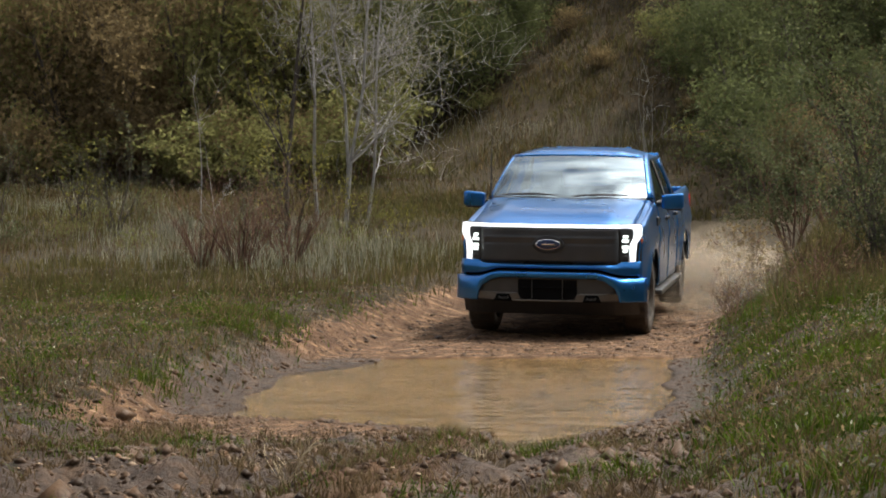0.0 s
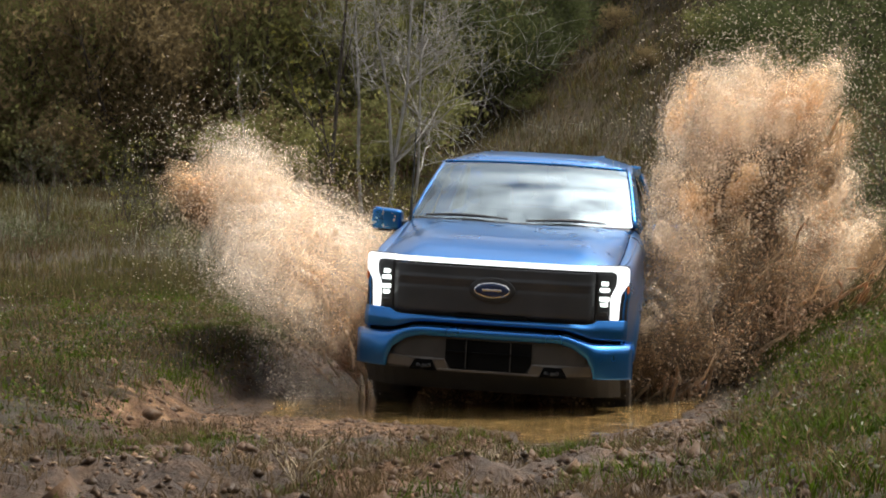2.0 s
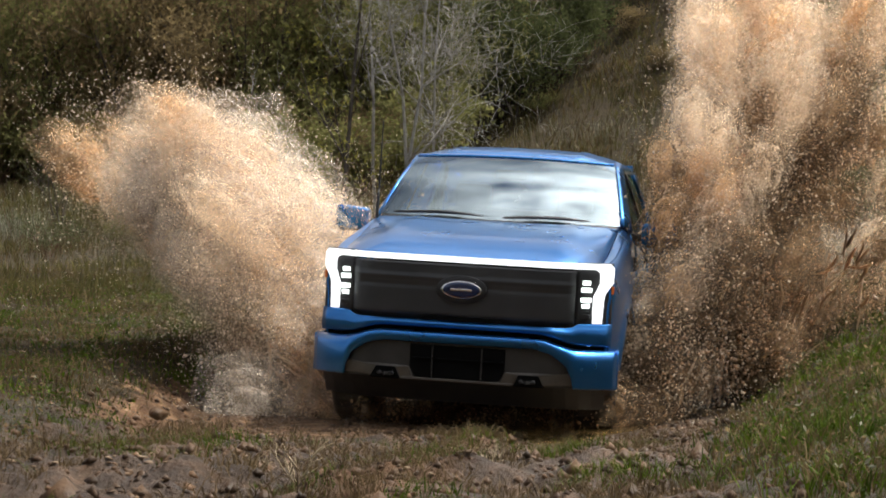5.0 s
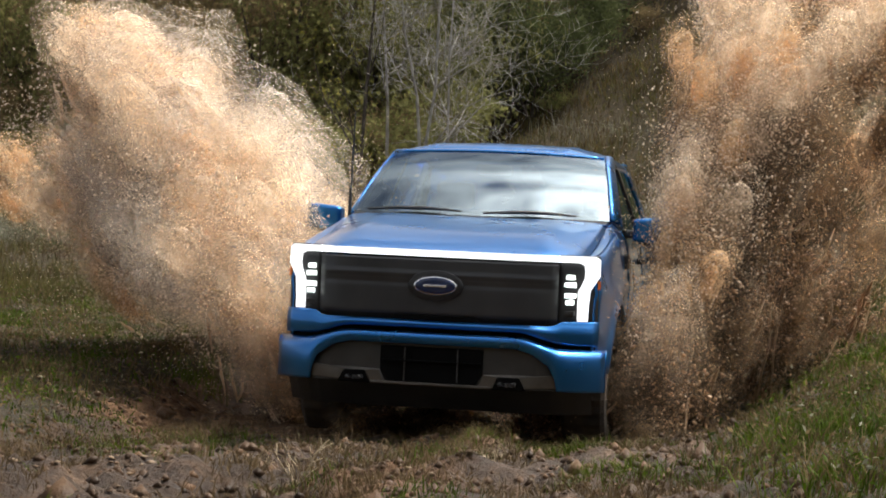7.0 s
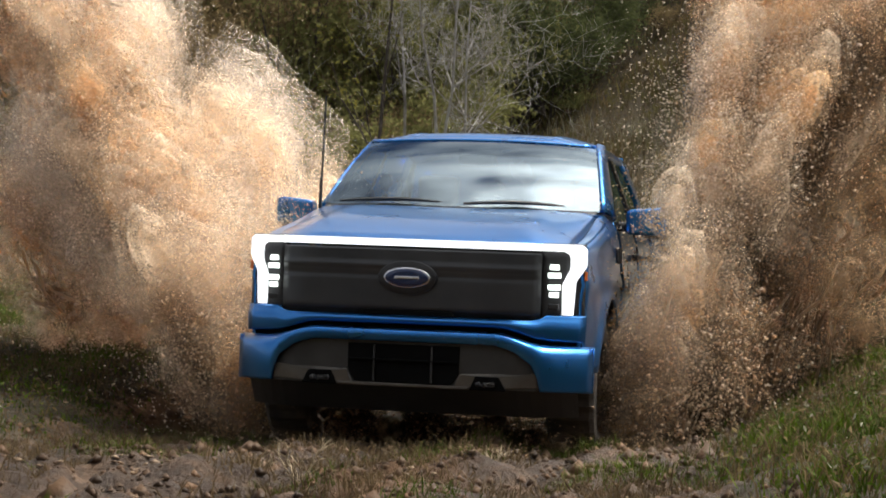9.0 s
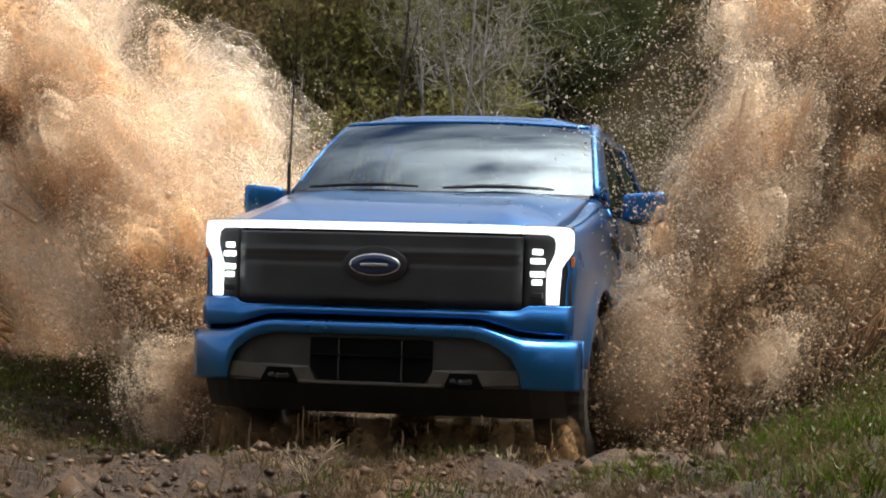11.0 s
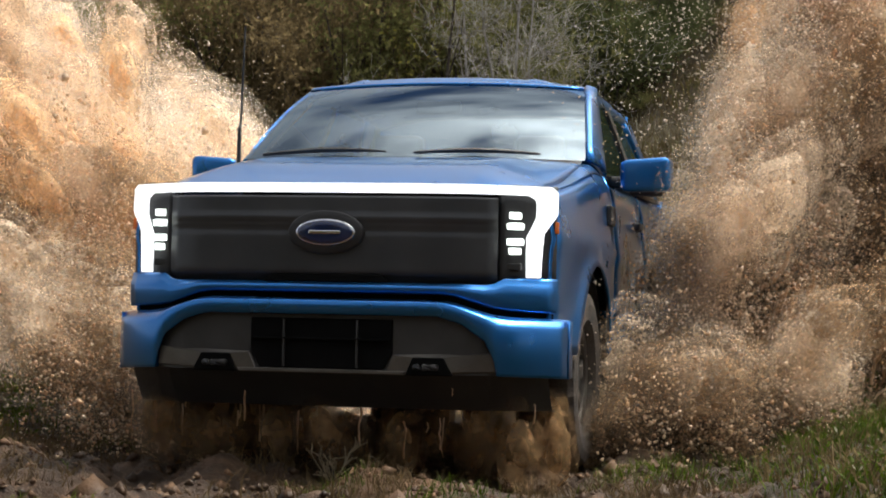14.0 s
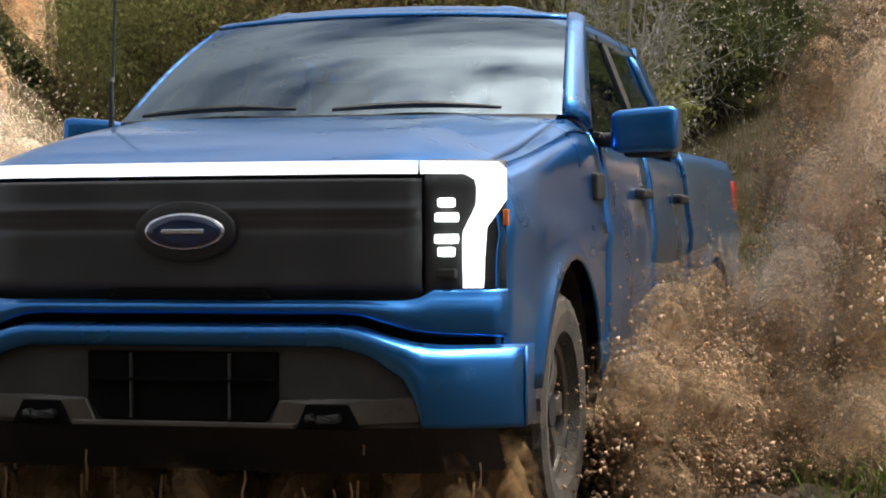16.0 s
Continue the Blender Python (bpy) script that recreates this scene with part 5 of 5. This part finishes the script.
def middle_plants():
    rng = np.random.default_rng(31)
    # bare trees in front of the wood
    bare_tree(41, -2.15, 44.0, 8.2, BARK_GREY, "leafless pale grey tree with crooked branches", 2, 0.70, 9, 3)
    bare_tree(42, -1.65, 45.0, 7.0, BARK_GREY, "leafless pale grey tree with crooked branches", 1, 0.70, 10, 3, (0.06, 0))
    bare_tree(43, -2.75, 46.0, 8.5, BARK_GREY, "slender leafless grey tree", 1, 0.6, 7, 3)
    tree, tips, r = bare_tree(44, -3.25, 43.0, 9.5, BARK_DARK, "straight dark-barked tree with a few yellow leaves", 1, 0.45, 5, 2)
    pts = np.array([tuple(p) for p in tips])
    c = pts[r.integers(0, len(pts), 500)] + r.normal(0, 0.12, (500, 3))
    part("crown", leaf_mesh("crown", c, r.uniform(0.03, 0.06, 500), LEAF_YELLOW, r), None, tree)
    bare_tree(45, -5.0, 43.0, 3.4, BARK_GREY, "thin leafless grey sapling", 1, 0.5, 4, 2)
    bare_tree(46, -4.1, 38.0, 2.6, BARK_GREY, "thin leafless grey sapling", 1, 0.5, 4, 2)
    bare_tree(47, 5.2, 52.0, 2.6, BARK_GREY, "leafless grey shrub on the slope", 3, 0.6, 4, 2)
    # reddish brown twiggy shrub at the meadow's edge
    for i, (x, y, s) in enumerate(((-2.95, 30.5, 1.0), (-2.3, 31.5, 0.85), (-3.7, 32.0, 0.8))):
        ob = bush("twiggy_shrub", 60 + i, 1.55, 1.5, 22, 420, 0.022, LEAF_RUST, TWIG_RED, "reddish brown leafless twiggy shrub in the meadow", "shrub", 0.0, 2, 3, 0.08)
        ob.matrix_basis = stand(x, y, 40 * i, s)
    # sparse yellow-green shrubs
    for i, (x, y, s, h) in enumerate(((-6.6, 42, 1.0, 2.3), (-7.7, 44, 1.0, 2.2), (-2.9, 40, 1.0, 2.4), (-3.5, 39, 0.9, 2.0), (-1.9, 41, 0.8, 1.8), (-0.8, 38, 0.6, 1.4), (-9.6, 45, 1.0, 2.2), (-11.8, 44, 1.0, 2.4))):
        ob = bush("young_shrub", 80 + i, h, 1.2, 5, 420, 0.035, LEAF_YELLOW if i % 3 else LEAF_GREY, BARK_DARK, "young shrub with sparse yellow-green leaves", "shrub", 0.0, 2, 4, 0.14)
        ob.matrix_basis = stand(x, y, 70 * i, s)
    # low bushes along the meadow
    for i in range(12):
        x, y = -1.2 - 9 * rng.uniform(0, 1), 33 + 14 * rng.uniform(0, 1)
        ob = bush("low_bush", 120 + i, 0.75, 0.9, 7, 420, 0.025, LEAF_OLIVE if i % 2 else LEAF_GREY, TWIG_RED, "low olive bush in the meadow", "bush", 0.0, 1, 4, 0.12)
        ob.matrix_basis = stand(x, y, 30 * i)
    # the right bank
    for i, (x, y, h, w, n) in enumerate(((5.25, 24.5, 2.5, 1.5, 5200), (5.9, 25.5, 2.5, 1.6, 5000), (4.95, 23.5, 1.3, 1.0, 1800))):
        ob = bush("willow_bush", 140 + i, h, w, 9, n, 0.026, LEAF_GREY, BARK_DARK, "tall grey-green willow bush on the bank", "bush", 0.0, 2, 4, 0.12)
        ob.matrix_basis = stand(x, y, 50 * i)
    for i, (x, y, h, w, n, lm) in enumerate(((6.2, 37, 2.2, 1.9, 4200, LEAF_GREY), (7.4, 40, 2.6, 2.0, 4000, LEAF_DARK), (4.6, 31, 0.9, 1.0, 500, LEAF_RUST), (6.4, 33, 1.3, 1.4, 700, LEAF_OLIVE), (4.0, 26.5, 0.6, 0.8, 350, LEAF_RUST), (8.6, 43, 2.6, 2.2, 1300, LEAF_RUST))):
        ob = bush("bank_bush", 160 + i, h, w, 8, n, 0.032, lm, TWIG_RED, "brushy bush above the bank", "bush", 0.0, 2, 4, 0.16)
        ob.matrix_basis = stand(x, y, 60 * i)
    for i, (x, y) in enumerate(((3.35, 19.0), (3.8, 20.2), (3.0, 21.5), (4.2, 18.5), (3.3, 24))):
        ob = bush("dry_weed", 180 + i, 0.62, 0.5, 9, 160, 0.014, LEAF_RUST, TWIG_RED, "dry brown weed on the bank", "weed", 0.0, 1, 4, 0.05)
        ob.matrix_basis = stand(x, y, 45 * i)
    ob = bush("pale_stalk", 195, 0.42, 0.10, 3, 60, 0.012, GRASS_PALE, GRASS_PALE, "pale woolly stalk on the grassy bank", "weed", 0.0, 1, 3, 0.02)
    ob.matrix_basis = stand(3.12, 15.2, 10)
    # withered plants in the track before the camera
    for i, (x, y, h) in enumerate(((-0.66, 8.75, 0.20), (-0.50, 9.1, 0.14), (0.15, 9.6, 0.12), (-0.9, 9.2, 0.10))):
        ob = bush("withered_weed", 200 + i, h, 0.22, 7, 40, 0.009, LITTER, GRASS_BARK, "small withered straw-coloured weed in the mud", "weed", 0.0, 1, 4, 0.02)
        ob.matrix_basis = stand(x, y, 45 * i, sink=0.01)


GRASS_BARK = mat("straw_stems", [(0.22, 0.17, 0.10), (0.36, 0.29, 0.19)], 6, 0.8, 0.05, 0.2, 60)
grass_field()
herb_leaves()
litter()
woods()
middle_plants()


# ---- muddy water in flight, in rigid clumps of droplets ----
GRAVITY = 9.81


def droplets_mesh(name, n, spread, size, material, seed, stretch=(1, 1, 1), gobs=0, gob_size=0.02):
    """Droplets thickest in the middle of the clump."""
    rng = np.random.default_rng(seed)
    c = rng.normal(0, 1, (n, 3)) * spread * np.array(stretch)
    # droplets gather in strands
    c += (rng.normal(0, 1, (14, 3)) * spread * 0.9)[rng.integers(0, 14, n)] * np.array(stretch)
    c *= 0.75
    s = np.minimum(rng.lognormal(math.log(size), 0.40, n), size * 3.0)
    # fine droplets are four-sided
    base = np.array([(1, 1, 1), (1, -1, -1), (-1, 1, -1), (-1, -1, 1)], float) * 0.8
    v = (base[None] * s[:, None, None] * rng.uniform(0.7, 1.35, (n, 4, 1)) * rng.choice([-1, 1], (n, 1, 1)) + c[:, None]).reshape(-1, 3)
    f = np.array([(0, 1, 2), (0, 3, 1), (0, 2, 3), (1, 3, 2)])
    faces = (np.arange(n)[:, None, None] * 4 + f[None]).reshape(-1, 3).tolist()
    verts = v.tolist()
    # gobs of water among them
    ball = bmesh.new()
    bmesh.ops.create_icosphere(ball, subdivisions=1, radius=1)
    bv = np.array([tuple(q.co) for q in ball.verts])
    bf = np.array([[q.index for q in g.verts] for g in ball.faces])
    ball.free()
    for k in range(gobs):
        r = gob_size * rng.lognormal(0, 0.45)
        at = c[int(rng.integers(0, n))] * 0.8
        shape = bv * r * rng.uniform(0.55, 1.4, (len(bv), 1)) * rng.uniform(0.7, 1.4, (1, 3))
        faces += (bf + len(verts)).tolist()
        verts += (shape + at).tolist()
    me = bpy.data.meshes.new(name)
    me.from_pydata(verts, [], faces)
    me.materials.append(material)
    me.shade_smooth()
    return me


def puff_mesh(name, seed, radius, thick, material, stretch=(1, 1, 1), at=((0, 0, 0),), sub=2):
    """A soft puff: uneven shells inside one another, thinner outwards."""
    rng = np.random.default_rng(seed)
    ball = bmesh.new()
    bmesh.ops.create_icosphere(ball, subdivisions=sub, radius=1)
    bv = np.array([tuple(q.co) for q in ball.verts])
    bf = np.array([[q.index for q in g.verts] for g in ball.faces])
    ball.free()
    verts, faces, th = [], [], []
    for centre in at:
        off = Vector(rng.uniform(-50, 50, 3))
        for f, t in ((0.36, 1.0), (0.68, 0.52), (1.0, 0.12)):
            lump = np.array([0.62 + 0.75 * (0.5 + 0.5 * noise.noise(Vector(q * 1.7) + off + Vector((f, 0, 0)))) + 0.25 * noise.noise(Vector(q * 4.5) + off) for q in bv])
            v = bv * lump[:, None] * radius * f * np.array(stretch) + np.array(centre)
            faces += (bf + len(verts)).tolist()
            verts += v.tolist()
            th += [t * thick] * len(bv)
    me = bpy.data.meshes.new(name)
    me.from_pydata(verts, [], faces)
    me.materials.append(material)
    me.shade_smooth()
    at_ = me.attributes.new("thick", "FLOAT", "POINT")
    at_.data.foreach_set("value", np.array(th, np.float32))
    return me


def strand_mesh(name, seed, material, n=9, length=0.35):
    """Ropy strings of water, as torn off a sheet."""
    rng = np.random.default_rng(seed)
    bm = bmesh.new()
    for k in range(n):
        p = Vector(rng.normal(0, 0.10, 3))
        d = Vector((rng.normal(0.2, 0.25), rng.normal(0, 0.2), -1)).normalized()
        pts, rad = [], []
        m = 9
        r0 = rng.uniform(0.006, 0.016)
        for i in range(m):
            pts.append(p.copy())
            rad.append(r0 * (0.25 + math.sin(math.pi * (i + 0.6) / m) * rng.uniform(0.5, 1.2)))
            d = (d + Vector(rng.normal(0, 0.14, 3))).normalized()
            p = p + d * length * rng.uniform(0.7, 1.3) / m
        tube_bm(pts, rad, 5, bm)
    me = bpy.data.meshes.new(name)
    bm.to_mesh(me)
    bm.free()
    me.materials.append(material)
    me.shade_smooth()
    return me


CORE = [droplets_mesh("spray", 250, 0.13, 0.0050, MUDDY_SPRAY, 300 + k, (0.8, 0.8, 1.9), 5, 0.008) for k in range(6)]
DARK = [droplets_mesh("spray", 240, 0.14, 0.0056, DARK_SPRAY, 320 + k, (1, 1, 1.5), 4, 0.009) for k in range(4)]
PALE = [droplets_mesh("spray", 480, 0.26, 0.0034, MIST_SPRAY, 340 + k, (1, 1, 1.3)) for k in range(6)]
JETS = [puff_mesh("mist", 400 + k, 0.15, 0.70, ORANGE_MIST, (1, 1, 2.4)) for k in range(6)]
PUFFS = [puff_mesh("mist", 410 + k, 0.22, 0.55, TAN_MIST, (1, 1, 1.8)) for k in range(6)]
THIN = [puff_mesh("mist", 430 + k, 0.38, 0.27, WHITE_MIST if k % 2 else TAN_MIST, (1.1, 1, 1.4)) for k in range(6)]
BROWNS = [puff_mesh("mist", 440 + k, 0.22, 0.66, BROWN_MIST, (1, 1, 1.7)) for k in range(5)]
HAZES = [puff_mesh("dust", 460 + k, 0.75, 0.16, DUST_MIST, (1.2, 1.2, 0.75)) for k in range(3)]
ROPES = [strand_mesh("spray", 360 + k, MUDDY_SPRAY) for k in range(4)]
ARCS = [strand_mesh("spray", 380 + k, MUDDY_SPRAY, 4, 0.85) for k in range(4)]
DARKROPES = [strand_mesh("spray", 370 + k, DARK_SPRAY, 12, 0.3) for k in range(3)]


def real_time():
    """Clip seconds against the seconds that pass in the place: the film runs slow while the water flies."""
    r = np.array(TRUCK_ROWS)
    d = np.concatenate([[0], np.cumsum(np.hypot(np.diff(r[:, 1]), np.diff(r[:, 2])))])
    return r[:, 0], d / 6.8


def splash_pieces():
    """(object, start in real seconds, first place, velocity, tumble) for each clump."""
    rng = np.random.default_rng(77)
    T, TAU = real_time()
    out = []

    tan, dark, pale = "clump of orange-tan muddy water droplets in the air", "clump of brown mud and water in the air, partly darkened for shade", "pale fine spray of muddy droplets"
    def add(meshes, label, side, tau0, v, spread, dy=0.0, z0=0.0):
        ob = new("water_splash", meshes[int(rng.integers(0, len(meshes)))])
        tagged(ob, label, "water splash", "splash thrown up by the truck", "stuff")
        t0 = float(np.interp(tau0, TAU, T))
        x, y, z, _, _, c = truck_pose(t0)
        a = radians(c)
        lx, ly = side * (1.02 + 0.1 * rng.uniform(0, 1)), dy
        px, py = x + lx * math.cos(a) - ly * math.sin(a), y + lx * math.sin(a) + ly * math.cos(a)
        p = Vector((px, py, max(float(z), -0.1) + z0)) + Vector(rng.normal(0, 1, 3)) * spread
        if label == pale:
            p = p + Vector(v) * 0.12          # fine mist parts from the jet a little above the water
        out.append((ob, tau0, p, Vector(v), rng.uniform(-40, 40)))

    # left plume: a leaning jet, steeper as the wheel digs in, and a thin sheet between it and the cab
    for k in range(400):
        tau = 0.62 + 0.94 * rng.uniform(0, 1)
        late = float(smooth_step(1.28, 1.56, tau))
        top = 6.4 + 2.7 * float(smooth_step(0.72, 1.0, tau)) - 1.8 * late
        up = top * rng.uniform(0.70 - 0.2 * late, 1.0)
        lean = 0.80 - 0.22 * float(smooth_step(0.62, 0.90, tau)) + rng.normal(0, 0.05 + 0.08 * late)
        v = (-lean * up, rng.normal(-2.6, 0.5), up)
        if k % 5 in (0, 3):
            add(CORE if k % 4 else ROPES, tan, -1, tau, v, 0.04)
        elif k % 15 == 1:
            add(BROWNS, tan, -1, tau, v, 0.03)
        else:
            add(JETS if k % 3 else PUFFS, tan, -1, tau, v, 0.03)
    for k in range(300):
        tau = 0.64 + 0.84 * rng.uniform(0, 1)
        late = float(smooth_step(1.20, 1.48, tau))
        lean = rng.uniform(0.04, 0.62) ** 0.8
        top = (5.3 + 3.2 * float(smooth_step(0.84, 1.12, tau))) * (0.44 + 0.52 * min(1.0, lean / 0.55))
        up = top * rng.uniform(0.70, 1.0) * (1 - 0.2 * late)
        v = (-lean * up - 0.25, rng.normal(-1.7, 0.5), up)
        add((THIN, PALE, PUFFS, THIN, PUFFS, PALE)[k % 6], pale, -1, tau, v, 0.08, rng.uniform(0.1, 0.7))
    # pale drift to the far side of the jet
    for k in range(60):
        tau = 0.62 + 0.6 * rng.uniform(0, 1)
        up = rng.uniform(3.6, 5.4)
        v = (-rng.uniform(0.66, 0.92) * up, rng.normal(-1.8, 0.5), up)
        add((PALE, THIN, PALE, PALE)[k % 4], pale, -1, tau, v, 0.14)
    # right plume, taller and nearly upright: shaded brown put in below, lit tan and pale on top
    for k in range(560):
        tau = 0.24 + 1.52 * rng.uniform(0, 1)
        late = float(smooth_step(1.40, 1.75, tau))
        top = 5.3 + 2.2 * float(smooth_step(0.34, 0.50, tau)) + 2.2 * float(smooth_step(0.45, 0.75, tau)) - 2.0 * late
        f = rng.uniform(0, 1) ** 0.8
        up = top * (0.50 + 0.50 * f)
        inner = 0.02 + 0.13 * float(smooth_step(0.9, 1.3, tau))
        v = (rng.uniform(inner, 0.34 + 0.10 * f) * up + 0.08, rng.normal(-2.4, 0.6), up)
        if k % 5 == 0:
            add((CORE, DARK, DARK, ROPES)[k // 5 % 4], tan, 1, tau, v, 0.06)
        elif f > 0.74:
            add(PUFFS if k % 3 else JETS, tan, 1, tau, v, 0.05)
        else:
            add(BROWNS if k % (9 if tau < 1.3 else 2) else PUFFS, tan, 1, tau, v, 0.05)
    # heavy mud flung over the right bank, its shade put into the dark brown
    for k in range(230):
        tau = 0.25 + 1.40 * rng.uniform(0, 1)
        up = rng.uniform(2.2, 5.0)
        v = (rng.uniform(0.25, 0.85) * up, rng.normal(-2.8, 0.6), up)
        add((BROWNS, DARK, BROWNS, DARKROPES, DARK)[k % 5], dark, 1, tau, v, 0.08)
    for k in range(100):
        tau = 0.24 + 1.5 * rng.uniform(0, 1)
        top = 5.0 + 1.6 * float(smooth_step(0.34, 0.50, tau)) + 2.6 * float(smooth_step(0.5, 0.9, tau))
        up = top * rng.uniform(0.62, 1.0)
        v = (rng.uniform(0.10, 0.46) * up, rng.normal(-2.0, 0.6), up)
        add(PALE, pale, 1, tau, v, 0.12)
    # long ropes of muddy water that arch over the bank
    for k in range(26):
        tau = 0.40 + 1.0 * rng.uniform(0, 1)
        up = rng.uniform(3.4, 4.8)
        add(ARCS, dark, 1, tau, (rng.uniform(0.34, 0.6) * up, rng.normal(-3.4, 0.4), up), 0.10)
    # brown spray off the wheels along the flanks as the truck passes
    for k in range(190):
        tau = 1.92 + 0.34 * rng.uniform(0, 1)
        side = -1 if k % 5 == 0 else 1
        up = rng.uniform(0.4, 3.2)
        add((BROWNS, BROWNS, DARK)[k % 3], dark, side, tau, (side * rng.uniform(0.1, 1.0), rng.normal(-3.4, 1.0), up), 0.08, rng.uniform(0.1, 3.4), 0.05)
    # broad low spray on both sides as the truck climbs out
    for k in range(190):
        tau = 1.42 + 0.48 * rng.uniform(0, 1)
        up = rng.uniform(1.4, 5.6)
        side = -1 if k % 5 < 3 else 1
        v = (side * rng.uniform(0.28, 1.0) * up, rng.normal(-2.9, 0.8), up)
        add(((BROWNS, PALE, DARK, CORE, PUFFS, CORE) if side > 0 else (PUFFS, PALE, DARK, PALE, BROWNS, CORE))[k % 6], tan, side, tau, v, 0.12)
    # brown spray added between the front wheels to darken the shaded gap below the bumper
    for k in range(150):
        tau = 0.45 + 1.05 * rng.uniform(0, 1)
        side = rng.uniform(-0.8, 0.8)
        add((BROWNS, DARK, BROWNS)[k % 3], dark, side, tau, (rng.normal(0, 0.4), rng.normal(-5.6, 0.5), rng.uniform(0.2, 1.3)), 0.05, rng.uniform(-0.4, 0.5), 0.08)
    # low spray beside the wheels as the truck climbs out
    for k in range(70):
        tau = 1.25 + 0.85 * rng.uniform(0, 1)
        up = rng.uniform(0.8, 3.0)
        side = -1 if rng.uniform() < 0.35 else 1
        add((DARK, BROWNS, CORE, BROWNS)[k % 4], dark, side, tau, (side * rng.uniform(0.2, 1.5), rng.normal(-4.2, 1.0), up), 0.10, rng.uniform(0, 0.6), 0.12)
    return out


def hanging_mud():
    """Brown water that drains from under the bumper, in ragged sheets with droplets."""
    rng = np.random.default_rng(91)
    spots = [(x + rng.normal(0, 0.03), rng.uniform(-0.9, -0.45), rng.uniform(0.06, 0.26)) for x in lin(-0.93, 0.93, 34)]
    me = puff_mesh("dripping_mud", 92, 0.105, 0.8, DRIP_MIST, (1.0, 1.0, 2.1), spots, 2)
    top = new("dripping_mud", me)
    tagged(top, "ragged sheets of brown water draining under the bumper", "muddy water", kind="stuff")
    bm = bmesh.new()
    for k in range(36):
        x, y, z = rng.uniform(-0.97, 0.97), rng.uniform(-1.0, -0.5), rng.uniform(0.22, 0.40)
        length = rng.uniform(0.04, 0.2)
        pts, rad = [], []
        for i in range(5):
            pts.append((x + rng.normal(0, 0.003), y + rng.normal(0, 0.003), z - length * i / 4))
            rad.append(rng.uniform(0.002, 0.005))
        tube_bm(pts, rad, 5, bm)
    part("drip", bm, DARK_SPRAY, top, smooth=True)
    return top


def dust_cloud():
    """Pale dust behind the truck, in slow puffs."""
    rng = np.random.default_rng(95)
    out = []
    for k in range(26):
        f = rng.uniform(0, 1)
        y = 24.0 + 10.0 * f
        x = float(track_x(y)) + rng.uniform(0.5, 1.9)
        z = float(ground_z(x, y)) + rng.uniform(-0.1, 0.65) * (0.5 + 0.5 * f)
        ob = new("dust_puff", HAZES[k % 3])
        tagged(ob, "thin pale dust hanging over the track", "dust", "dust behind the truck", "stuff")
        out.append((ob, Vector((x, y, z)), Vector((rng.uniform(0.1, 0.5), rng.uniform(-0.6, 0.2), rng.uniform(0.05, 0.25)))))
    return out


SPLASH = splash_pieces()
DRIPS = hanging_mud()
DUSTS = dust_cloud()


# ---- what moves ----
def motions():
    walk(TRUCK, [(t, pose(x, y, z, a, b, c)) for t, x, y, z, a, b, c in TRUCK_ROWS])
    # wheels roll as far as the truck goes
    times = [2 * k / 30 for k in range(16)] + [1.5 + 0.5 * k for k in range(29)] + [15.6, 15.7, 15.8, 15.9, 16.0]
    rows, angle, last = [], 0.0, None
    for t in times:
        p = truck_pose(t)
        if last is not None:
            angle += math.degrees(math.hypot(p[0] - last[0], p[1] - last[1]) / TYRE_R)
        rows.append((t, angle))
        last = p
    for w, x, y in WHEELS:
        walk(w, [(t, pose(x, y, TYRE_R, a, 0, 0)) for t, a in rows])
    # clumps of water fly, slow down in the air and fall back
    T, TAU = real_time()
    for ob, tau0, p, v, spin in SPLASH:
        t0 = float(np.interp(tau0, TAU, T))
        # clumps are drawn out along their flight
        aim = v.to_track_quat("Z", "Y").to_matrix().to_4x4()
        rest = Matrix.Translation((p.x, p.y, -1.6)) @ aim
        rows = [(0.0, rest)]
        if t0 > 0.12:
            rows.append((t0 - 0.05, rest))
        steps = [t for t in (0.1, 0.2, 0.3, 0.4, 0.5, 0.6, 0.7, 0.8, 0.9, 1.0, 1.6, 2.3, 3.0, 3.7, 4.4, 5.2, 6.0, 6.8, 7.6, 8.4, 9.2, 10.0, 10.8, 11.6, 12.4, 13.2, 14.0, 14.8, 15.5, 15.6, 15.7, 15.8, 15.9, 16.0) if t > t0 + 0.04]
        for t in steps:
            a = float(np.interp(t, T, TAU)) - tau0
            b = (1 - math.exp(-0.4 * a)) / 0.4
            q = p + v * b + Vector((0, 0, -0.5 * GRAVITY * 0.8 * a * a))
            rows.append((t, Matrix.Translation((q.x, q.y, max(q.z, -1.6))) @ aim @ pose(0, 0, 0, 0, 0, spin * a)))
        walk(ob, rows)
    # the drips show once the nose has left the water
    rows = []
    for t, x, y, z, a, b, c in TRUCK_ROWS:
        rows.append((t, pose(x, y, z, a, b, c) @ pose(0, 0, -0.75 if t < 9.3 else 0.0)))
    walk(DRIPS, rows)
    for ob, p, v in DUSTS:
        walk(ob, [(t, pose(*(p + v * float(np.interp(t, T, TAU))))) for t in (0.0, 0.5, 1.0, 8.0, 15.5, 16.0)])


motions()
